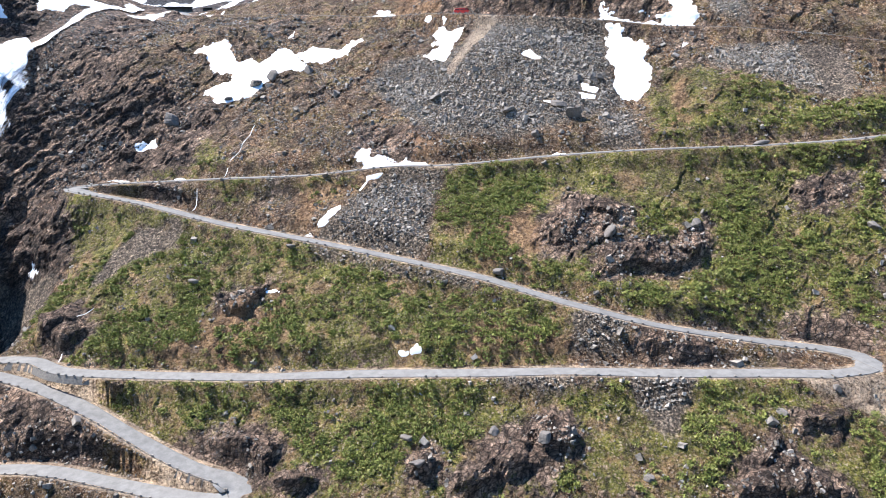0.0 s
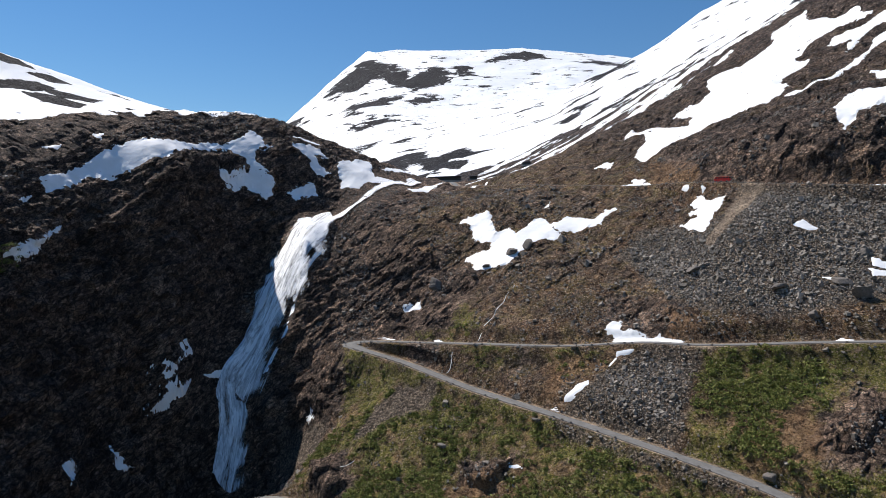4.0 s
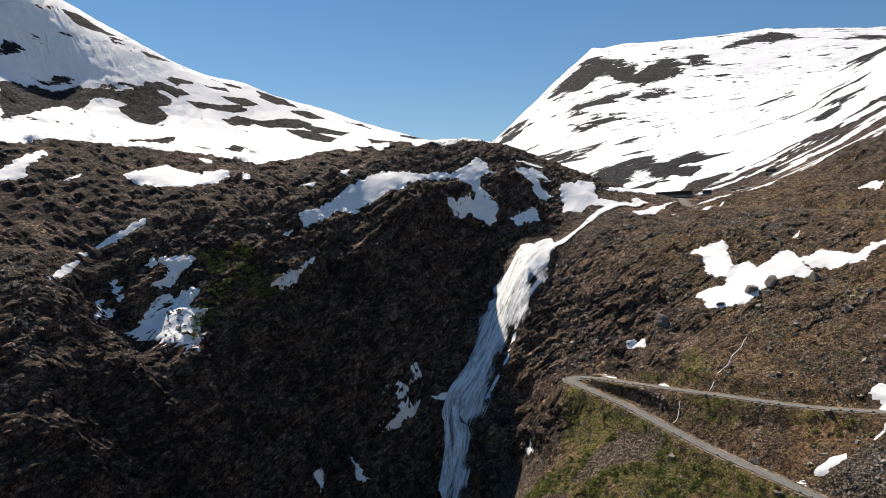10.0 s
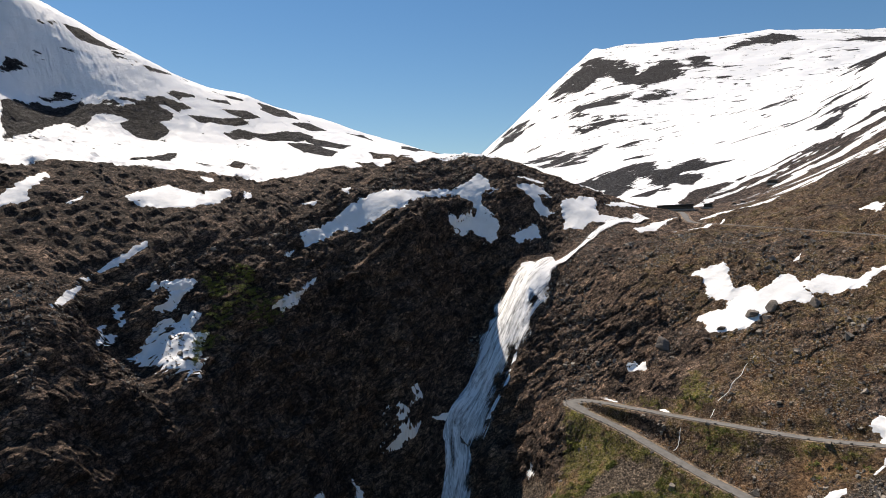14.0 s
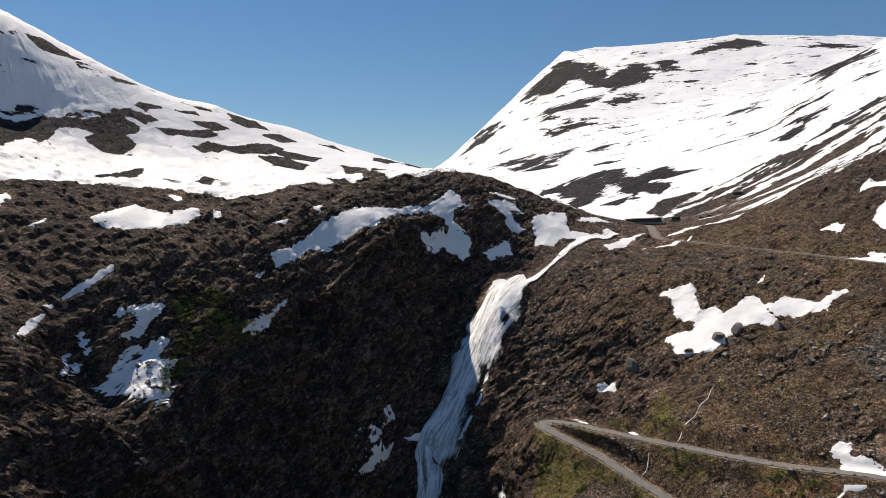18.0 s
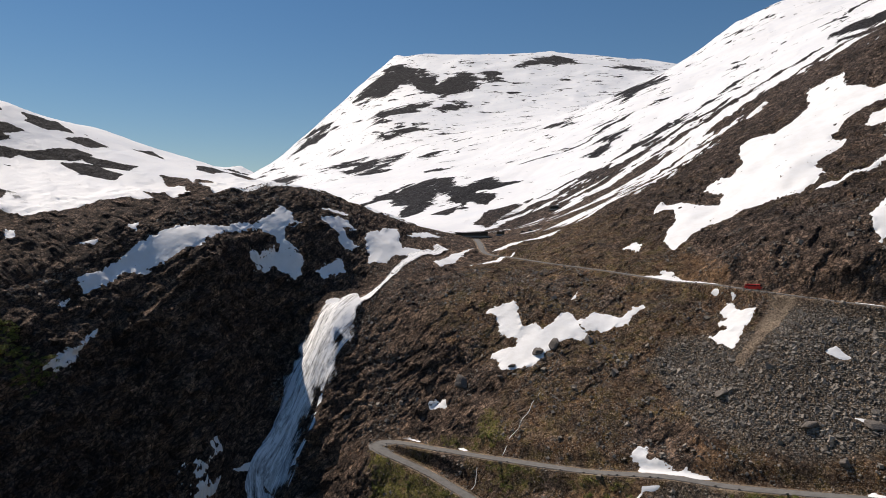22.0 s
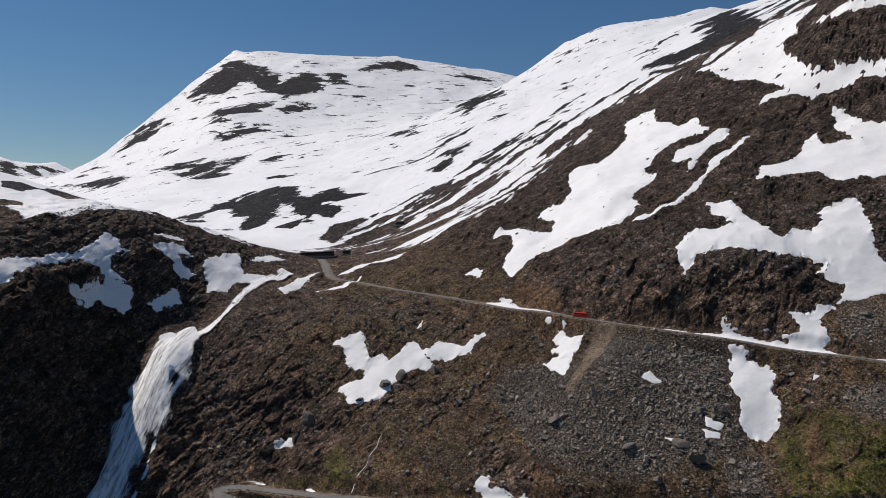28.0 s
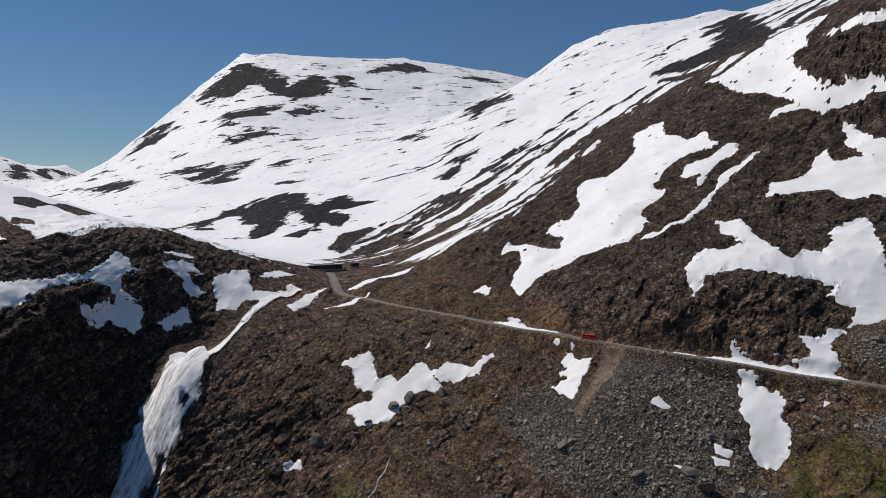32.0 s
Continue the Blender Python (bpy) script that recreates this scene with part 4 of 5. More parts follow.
def near_line(x, y, line, reach):
    """Distance in plan to a line, its height there, and how far along it is, within reach; reach elsewhere."""
    dist, height, along = np.full(x.shape, float(reach)), np.zeros(x.shape), np.zeros(x.shape)
    run = 0.0
    for a, b in zip(line[:-1], line[1:]):
        lo, hi = np.minimum(a, b) - reach, np.maximum(a, b) + reach
        pick = np.nonzero((x > lo[0]) & (x < hi[0]) & (y > lo[1]) & (y < hi[1]))[0]
        step = b - a
        length = np.hypot(step[0], step[1])
        if len(pick):
            t = np.clip(((x[pick] - a[0]) * step[0] + (y[pick] - a[1]) * step[1]) / max(length ** 2, 1e-9), 0, 1)
            d = np.hypot(x[pick] - a[0] - t * step[0], y[pick] - a[1] - t * step[1])
            better = d < dist[pick]
            pick, t, d = pick[better], t[better], d[better]
            dist[pick], height[pick], along[pick] = d, a[2] + t * step[2], run + t * length
        run += length
    return dist, height, along


ROAD_LINES = {name: spline(nodes, 3.0) for name, (nodes, half) in ROADS.items()}
RIVER_LINE = spline(RIVER, 3.0)


# The rock's bedding: two directions within the beds, and the one across them.
BEDS = ((0.63, 0.53, 0.57), (-0.646, 0.767, 0.0), (-0.44, -0.37, 0.82))


def joints(a, b, c, seed=0):
    """A steady height from -1 to 1 for each joint-bounded block of rock."""
    i, j, k = (np.floor(q).astype(np.int64) for q in (a, b, c))
    h = (i * 374761393 + j * 668265263 + k * 2147483647 + seed * 974711) & 0xFFFFFFFF
    h = ((h ^ (h >> 13)) * 1274126177) & 0xFFFFFFFF
    h = ((h ^ (h >> 16)) * 2246822519) & 0xFFFFFFFF
    return ((h ^ (h >> 15)) & 0xFFFFFF) / 8388607.5 - 1


def facets(a, b, c, seed=0):
    """Blocks of rock with tilted tops: a height for each block, and a lean of its own within it."""
    lean = sum(joints(a, b, c, seed + 1 + k) * (q - np.floor(q) - 0.5) for k, q in enumerate((a, b, c)))
    return 0.55 * joints(a, b, c, seed) + 0.9 * lean


def outline_depth_far(x, y):
    """Minus: the open snowy country to the south and west, where the land is smooth."""
    return np.minimum(np.maximum(560 - y, 100 + x), 395 + x)


def land(x, y):
    """Points of the rough land over flat arrays x, y: places, normals, steepness, distance to roads, distance to the river."""
    z = base(x, y)
    e = 1.5
    away = np.hypot(x, y)
    gx, gy = (base(x + e, y) - z) / e, (base(x, y + e) - z) / e
    steep = np.hypot(gx, gy)
    far = ramp(away, 600, 1300)
    road = np.full(x.shape, 14.0)
    level = np.zeros(x.shape)
    for name, (nodes, half) in ROADS.items():
        d, h, _ = near_line(x, y, ROAD_LINES[name], 14.0)
        d = np.maximum(d - half, 0)
        closer = d < road
        road[closer], level[closer] = d[closer], h[closer]
    river, _, _ = near_line(x, y, RIVER_LINE, 30.0)
    bare = ramp(cover(bare_rock_outlines, x, y, 8.0), -5, 4) * (1 - far)
    loose = ramp(cover(scree_outlines, x, y, 8.0), -4, 3)
    bank = ramp(-x, 165, 190) * ramp(y, 60, 110)
    rocky = np.maximum(np.maximum(ramp(steep, 0.8, 1.5), 0.75 * bare), 0.5 * bank)
    rocky = np.maximum(rocky, 0.32 * ramp(z, -25, 0) + 0.4 * ramp(z, 50, 85) * ramp(x, -150, -40)) * (1 - loose)
    calm = ramp(road, 1.2, 6.5) * (0.2 + 0.8 * ramp(river, 10, 21))
    still = 1 - 0.75 * ramp(-outline_depth_far(x, y), -60, 20) * ramp(away, 420, 520)
    swell = layers(x, y, z * 0.5, 30, 3, 3) * (1.6 + 3.2 * rocky) * (1 - far) * still + layers(x, y, 0, 160, 6, 9) * 14 * far
    z = z + swell * calm
    n = np.stack([-gx, -gy, np.ones_like(z)], -1)
    n /= np.linalg.norm(n, axis=-1, keepdims=True)
    a1, a2, a3 = (x * v[0] + y * v[1] + z * v[2] for v in BEDS)
    warp = layers(x, y, z, 24, 2, 19) * 2.5
    beds = terrace(layers(a1 / 3.2, a2 / 3.2, a3 + warp, 5.5, 3, 21), 5)
    thin = terrace(layers(a1 / 3, a2 / 3, a3 + warp, 2.0, 2, 23), 3)
    b1, b2, b3 = a1 + layers(x, y, z, 11, 3, 33) * 4, a2 + layers(x, y, z, 9, 3, 35) * 4, a3 + layers(x, y, z, 8, 3, 37) * 2.5
    block = 1.1 * facets(b1 / 13.0, b2 / 8.0, b3 / 5.5, 1) + 0.55 * facets(b1 / 5.5, b2 / 3.6, b3 / 2.4, 5)
    blocks = terrace(layers(x, y, z, 9, 3, 25), 4)
    spine = layers(x, y * 0.6, z * 0.6, 20, 4, 29, True)
    lumps = layers(x, y, z, 3.4, 3, 31)
    push = beds * (0.35 + 1.8 * rocky) + thin * (0.25 + 0.6 * rocky) + blocks * (0.15 + 0.6 * rocky) + spine * (0.2 + 1.3 * rocky)
    push = push + lumps * (0.22 + 0.3 * loose) + 0.6 * bare + block * (0.42 + 1.0 * rocky) * (1 - loose)
    flutes = layers(x, y, z * 0.14, 13, 4, 27, True)
    ribs = layers(x, y, z * 0.22, 38, 3, 39, True)
    push = push + (flutes * 2.0 + ribs * 3.2) * ramp(steep, 1.2, 1.9)
    push = push + 2.4 * ramp(cover(outcrop_outlines, x, y, 8.0), -0.6, 1.6)
    push = push * (1 - 0.75 * ramp(cover(snow_outlines, x, y, 6.0), -4, 2.5))
    push = push * calm * (1 - far) * still
    p = np.stack([x, y, z], -1) + n * push[..., None]
    blend = 1 - ramp(road, 1.4, 6.0)
    p[..., 2] = p[..., 2] * (1 - blend) + (level - 0.12) * blend
    return p, n, steep, road, river


def axis(*runs):
    return np.concatenate([np.arange(a, b, s) for a, b, s in runs])


GRID_X = axis((-3600, -2500, 28), (-2500, -700, 14), (-700, -600, 8), (-600, -420, 2.6), (-420, -320, 2), (-320, -190, 0.75), (-190, 150, 0.9), (150, 250, 1.6), (250, 700, 6), (700, 2640, 40))
GRID_Y = axis((-600, 60, 20), (60, 150, 1.8), (150, 370, 0.78), (370, 460, 1.3), (460, 600, 1.7), (600, 700, 2.5), (700, 1300, 6), (1300, 2600, 18), (2600, 4400, 11), (4400, 4960, 40))
PLAN_X, PLAN_Y = (q.ravel() for q in np.meshgrid(GRID_X, GRID_Y, indexing="ij"))
PLACES, UPS, STEEP, OFF_ROAD, OFF_RIVER = land(PLAN_X, PLAN_Y)
# ---- end of terrain shape ----


X, Y, Z = PLACES[:, 0], PLACES[:, 1], PLACES[:, 2]
AWAY = np.hypot(X, Y)
FAR_SNOW = [(-300, 470), (-260, 500), (-244, 566), (-215, 568), (-187, 591), (-149, 572), (-109, 530), (-68, 542), (-48, 582), (-19, 622), (2, 687), (37, 713), (62, 742),
            (105, 709), (132, 679), (193, 735), (400, 900), (2640, 900), (2640, 5000), (-3600, 5000), (-3600, 700), (-760, 640), (-440, 500), (-350, 430), (-315, 425)]
WEST_SNOW = [(-390, 100), (-398, 135), (-402, 161), (-398, 182), (-392, 208), (-379, 236), (-363, 250), (-356, 281), (-339, 307), (-328, 341), (-312, 368), (-300, 440),
             (-420, 520), (-520, 720), (-900, 720), (-900, -100), (-430, -100)]


def ground_masks():
    inner = outline_depth(X, Y, FAR_SNOW)
    along, across = 0.77 * X + 0.64 * Y, -0.64 * X + 0.77 * Y
    ribs = layers(along / 5, across + 0.06 * along, 0, 26, 5, 41) + 0.4 * layers(along / 2.5, across, 0, 9, 3, 47)
    east = ramp(X, -330, -200) * (1 - ramp(AWAY, 1300, 2000))
    limit = -0.1 + 0.52 * ramp(inner, 0, 320)
    snow = np.clip(0.5 + inner / 40 + 0.35 * layers(X, Y, 0, 34, 4, 43), 0, 1.1)
    snow = np.minimum(snow, 0.5 + (limit - ribs) * 2.2 + (1 - east) * 2)
    bands = layers(X / 5, Y / 5, Z * 1.6, 22, 3, 53)
    snow = np.minimum(snow, 0.5 + (0.5 - bands) * 1.8 + 0.2 * (1 - ramp(AWAY, 900, 1500)))
    west_in = outline_depth(X, Y, WEST_SNOW)
    strips = -0.6 + layers(X / 5, Y / 11, Z * 1.0, 9, 3, 61) + 0.3 * layers(X / 2, Y / 4, Z, 5, 2, 67)
    west = np.minimum(np.clip(0.5 + west_in / 12, 0, 1.1), 0.5 + (0.3 - strips) * 1.8)
    snow = np.maximum(snow, west)
    rock = cover(far_rock_outlines, X, Y, 60)
    size = np.where(AWAY > 1800, 105.0, np.where(AWAY > 1000, 50.0, 22.0))
    snow = np.minimum(snow, np.where(AWAY > 1800, 0.31, 0.38) - rock / size)
    snow = np.minimum(snow, 0.42 - cover(west_rock_outlines, X, Y, 30) / 7.0)
    snow = np.where(AWAY > 1800, np.maximum(snow, 0.04), snow) * (1 - ramp(STEEP, 1.5, 2.2) * 0.4)
    bare = cover(bare_rock_outlines, X, Y, 20)
    mottle = layers(X, Y, Z, 30, 4, 71)
    green = 0.5 + cover(green_outlines, X, Y, 15) / 20
    green = np.clip(green, 0, 0.78) + mottle * 0.22
    scree = np.clip(0.5 + cover(scree_outlines, X, Y, 12) / 12, 0, 1)
    gravel = np.clip(0.5 + cover(gravel_outlines, X, Y, 10) / 8, 0, 1)
    rust = np.clip(0.5 + cover(rust_outlines, X, Y, 12) / 14, 0, 0.85)
    bank = ramp(-X, 150, 185) * ramp(Y, 60, 110)
    heath = 0.6 - 0.45 * ramp(STEEP, 0.9, 1.6) + mottle * 0.3 - 0.4 * bank - 0.22 * ramp(-X, 205, 235)
    heath = np.maximum(heath, rust * 0.9)
    heath = np.minimum(heath - 0.3 * ramp(Z, 55, 90) * ramp(X, -150, -40), 0.12 - bare / 14) * (1 - ramp(AWAY, 560, 800) * ramp(Y, 450, 600))
    green = np.minimum(green, 0.3 - bare / 14)
    gravel = np.maximum(gravel, 0.8 * (1 - ramp(OFF_ROAD, 0.5, 2.4)))
    wet = 1 - ramp(OFF_RIVER, 8, 16)
    return snow, green * (1 - wet), scree * (1 - wet), heath * (1 - wet), gravel, rust, np.maximum(bare, -20)


MASKS = ground_masks()
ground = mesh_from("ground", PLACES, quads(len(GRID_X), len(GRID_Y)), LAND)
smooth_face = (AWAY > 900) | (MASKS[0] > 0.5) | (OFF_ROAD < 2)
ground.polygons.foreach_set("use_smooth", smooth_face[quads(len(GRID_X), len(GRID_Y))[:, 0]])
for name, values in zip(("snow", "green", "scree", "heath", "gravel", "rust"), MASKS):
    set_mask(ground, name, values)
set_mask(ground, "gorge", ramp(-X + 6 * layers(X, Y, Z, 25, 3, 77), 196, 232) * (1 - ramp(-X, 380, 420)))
# Where rock gets the dark, haze-blue tint: far off, west, and high eastern crag.
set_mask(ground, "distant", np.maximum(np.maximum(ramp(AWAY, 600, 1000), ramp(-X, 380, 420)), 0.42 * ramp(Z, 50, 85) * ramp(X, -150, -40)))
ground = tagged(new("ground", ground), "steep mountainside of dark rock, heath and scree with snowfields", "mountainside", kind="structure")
GRID_SHAPE = (len(GRID_X), len(GRID_Y))


def soften(values, times=3):
    g = values.reshape(*GRID_SHAPE, -1).copy()
    for _ in range(times):
        g[1:-1] = 0.25 * g[:-2] + 0.5 * g[1:-1] + 0.25 * g[2:]
        g[:, 1:-1] = 0.25 * g[:, :-2] + 0.5 * g[:, 1:-1] + 0.25 * g[:, 2:]
    return g.reshape(values.shape)


SOFT = soften(PLACES)
SOFTER = soften(SOFT, 7)
CELLS = quads(*GRID_SHAPE)


# ---- snow patches ----
PLACE_GRID, SOFT_GRID, UP_GRID = (g.reshape(*GRID_SHAPE, 3) for g in (PLACES, SOFTER, UPS))


def finer(block, k):
    """A block of the grid with k times as many steps."""
    nx, ny = block.shape[:2]
    i, j = np.linspace(0, nx - 1, (nx - 1) * k + 1), np.linspace(0, ny - 1, (ny - 1) * k + 1)
    a, b = np.minimum(i.astype(int), nx - 2), np.minimum(j.astype(int), ny - 2)
    u, v = (i - a)[:, None, None], (j - b)[None, :, None]
    rows = block[a] * (1 - u) + block[a + 1] * u
    return rows[:, b] * (1 - v) + rows[:, b + 1] * v


def snow_patch(ring, first=0, second=1, label="patch of old white snow melting on the rocky slope"):
    a = np.array(ring, float)
    lo, hi = a.min(0) - 4, a.max(0) + 4
    u, v = PLACES[:, first], PLACES[:, second]
    near = (u > lo[0]) & (u < hi[0]) & (v > lo[1]) & (v < hi[1])
    if first == 1:
        near &= (X > -345) & (X < -225)
    if not near.any():
        return None
    i, j = np.nonzero(near.reshape(GRID_SHAPE))
    cut = np.s_[i.min():i.max() + 2, j.min():j.max() + 2]
    coarse = a[:, 1].max() > 455 or a[:, 0].max() > 150
    k = (3 if coarse else 2) if (hi - lo).max() < 160 else 1
    place, soft, up = (finer(g[cut], k) for g in (PLACE_GRID, SOFT_GRID, UP_GRID))
    shape = place.shape[:2]
    place, soft, up = (g.reshape(-1, 3) for g in (place, soft, up))
    x, y, z = place.T
    depth = outline_depth(place[:, first], place[:, second], ring)
    size = min(1.0, depth.max() / 5 + 0.12)
    depth += (layers(x, y, z, 8, 4, 83) * 1.6 + layers(x, y, z, 2.4, 4, 85) * 1.9) * size + layers(x, y, z, 20, 3, 87) * 2.6 * min(1.0, depth.max() / 12) + 0.3
    if first == 1:
        depth[(x < -345) | (x > -225)] = -9
    hump = np.einsum("ij,ij->i", place - soft, up)
    depth -= np.clip(hump, 0, 3) * (0.18 if first else 0.6) * ramp(6 - depth, 0, 6)
    cells = quads(*shape)
    faces = cells[(depth[cells] > (-3.0 if coarse else -1.8)).all(1)]
    if not len(faces):
        return None
    used, local = np.unique(faces, return_inverse=True)
    d = depth[used]
    above = hump[used]
    deep = ramp(d, 0.8, 5.0)
    rim = above + np.clip(d * 0.2, -0.6, 0.16)
    bed = np.maximum(np.minimum(above, 1.5) + 0.06, 0.12) + 0.12 * ramp(d, 3, 9)
    offset = np.zeros(len(depth))
    offset[used] = rim * (1 - deep) + bed * deep
    inner = np.zeros(len(depth))
    inner[used] = deep
    grid, weight = offset.reshape(shape), inner.reshape(shape)[1:-1, 1:-1]
    for _ in range(8):
        mean = 0.25 * (grid[:-2, 1:-1] + grid[2:, 1:-1] + grid[1:-1, :-2] + grid[1:-1, 2:])
        grid[1:-1, 1:-1] += (mean - grid[1:-1, 1:-1]) * weight
    places = soft[used] + up[used] * (grid.ravel()[used] + 0.06 * deep)[:, None]
    data = mesh_from("snow_patch", places, local.reshape(-1, 4), SNOW)
    return tagged(new("snow_patch", data), label, "snow", "snow patches")


for i, ring in enumerate(snow_outlines):
    a = np.array(ring, float)
    big = np.prod(a.max(0) - a.min(0))
    snow_patch(ring, label="broad white snowfield lying in a hollow of the slope" if big > 900 else
               "patch of old white snow melting on the rocky slope" if big > 60 else "small leftover scrap of white snow among stones")
for ring in cliff_snow_outlines:
    snow_patch(ring, 1, 2, "shaded snow patch clinging to the dark cliff ledge")


# ---- roads ----


def ribbon(line, half, lift, rows=5):
    """A strip along a line, level across."""
    way = np.gradient(line[:, :2], axis=0)
    way /= np.linalg.norm(way, axis=1, keepdims=True)
    side = np.c_[way[:, 1], -way[:, 0]]
    half = np.broadcast_to(np.asarray(half, float), len(line))
    places = [np.c_[line[:, :2] + side * (half * u)[:, None], line[:, 2] + lift] for u in np.linspace(-1, 1, rows)]
    return np.stack(places, 1), side


def make_stone(name, dark, light):
    m = Nodes(name, 0.9)
    tone = m.math("ADD", m.math("MULTIPLY", m.noise(1.4, 5), 0.7), m.math("MULTIPLY", m.island(), 0.4))
    return m.finish(m.ramp(tone, (0.3, dark), (0.8, light)), m.noise(2.5, 5), 0.7, 0.25)


STONE = make_stone("grey_boulder_stone", (0.1, 0.088, 0.075), (0.36, 0.318, 0.27))
BOULDER_STONE = make_stone("dark_boulder_stone", (0.05, 0.044, 0.039), (0.21, 0.186, 0.165))
WALL_STONE = make_stone("dry_wall_stone", (0.09, 0.08, 0.07), (0.32, 0.29, 0.255))

road_objects = {}
for name, (nodes, half) in ROADS.items():
    line = ROAD_LINES[name]
    wobble = half + 0.35 * np.array([math.sin(i * 0.31) * math.sin(i * 0.11 + 2) for i in range(len(line))])
    bend = np.zeros(len(line))
    for i in range(4, len(line) - 4):
        a, b = line[i] - line[i - 4], line[i + 4] - line[i]
        bend[i] = abs(math.atan2(a[0] * b[1] - a[1] * b[0], a[0] * b[0] + a[1] * b[1]))
    for _ in range(4):
        bend[1:-1] = 0.25 * bend[:-2] + 0.5 * bend[1:-1] + 0.25 * bend[2:]
    wobble = wobble + 1.3 * np.clip(bend - 0.35, 0, 1.3)
    strip, side = ribbon(line, wobble, 0.1)
    strip[:, 0, 2] -= 0.25
    strip[:, -1, 2] -= 0.25
    data = mesh_from("road", strip.reshape(-1, 3), quads(*strip.shape[:2]), ROAD)
    road_objects[name] = tagged(new("road_" + name, data), "narrow pale asphalt mountain road winding up the slope", "road", kind="structure")


def part(name, data, parent, label=""):
    ob = new(name, data)
    ob.parent = parent
    return tagged(ob, label) if label else ob


def block_mesh(name, material, sx, sy, sz, seed):
    """A rough squared stone."""
    bm = bmesh.new()
    bmesh.ops.create_cube(bm, size=1.0)
    bmesh.ops.bevel(bm, geom=bm.edges[:], offset=0.14, segments=1, affect="EDGES")
    rng = random.Random(seed)
    for v in bm.verts:
        v.co = Vector(((v.co.x + rng.uniform(-0.06, 0.06)) * sx, (v.co.y + rng.uniform(-0.06, 0.06)) * sy, (v.co.z + 0.42 + rng.uniform(-0.06, 0.06)) * sz))
    data = bpy.data.meshes.new(name)
    bm.to_mesh(data)
    bm.free()
    data.materials.append(material)
    return data


GUARD = [block_mesh("guard_stone", WALL_STONE, 0.8, 0.45, 0.6, k) for k in range(4)]


def downhill_side(line, side):
    """Which side of each point of a line the land falls away on: 1 or -1."""
    right = base(line[:, 0] + side[:, 0] * 9, line[:, 1] + side[:, 1] * 9)
    left = base(line[:, 0] - side[:, 0] * 9, line[:, 1] - side[:, 1] * 9)
    return np.where(right < left, 1.0, -1.0)


rng = random.Random(5)
for name, (nodes, half) in ROADS.items():
    line = spline(nodes, 3.4)
    strip, side = ribbon(line, half, 0.1)
    falls = downhill_side(line, side)
    # retaining wall of dry stone under the outer edge
    rows = []
    for drop, out in ((0.15, 0.25), (-0.5, 0.45), (-1.4, 0.75), (-2.6, 1.1)):
        rows.append(np.c_[line[:, :2] + side * (falls * (half + out))[:, None], line[:, 2] + drop])
    wall = np.stack(rows, 1)
    part("retaining_wall", mesh_from("retaining_wall", wall.reshape(-1, 3), quads(*wall.shape[:2]), WALL_STONE, False), road_objects[name], "rough grey dry-stone retaining wall")
    for i in range(0, len(line) - 1):
        keep = 0.9 if name == "low" and line[i, 2] < -97 or line[i, 0] < -120 else 0.35
        if abs(line[i, 0]) > 185 or line[i, 1] > 400 or rng.random() > keep:
            continue
        stone = part("guard_stone", GUARD[rng.randrange(4)], road_objects[name])
        x, y = line[i, :2] + side[i] * falls[i] * (half + 0.15)
        turn = math.atan2(side[i, 1], side[i, 0]) + math.pi / 2
        stone.matrix_basis = Matrix.LocRotScale((x, y, line[i, 2] + 0.08), Euler((0, 0, turn + rng.uniform(-0.2, 0.2))), [rng.uniform(0.8, 1.2)] * 3)


# ---- water ----
GROUND_TOP = SOFT[:, 2].reshape(GRID_SHAPE)


def top_of(x, y):
    """The softened ground's height at any places."""
    i = np.clip(np.searchsorted(GRID_X, x) - 1, 0, len(GRID_X) - 2)
    j = np.clip(np.searchsorted(GRID_Y, y) - 1, 0, len(GRID_Y) - 2)
    u, v = (x - GRID_X[i]) / (GRID_X[i + 1] - GRID_X[i]), (y - GRID_Y[j]) / (GRID_Y[j + 1] - GRID_Y[j])
    return (GROUND_TOP[i, j] * (1 - u) + GROUND_TOP[i + 1, j] * u) * (1 - v) + (GROUND_TOP[i, j + 1] * (1 - u) + GROUND_TOP[i + 1, j + 1] * u) * v


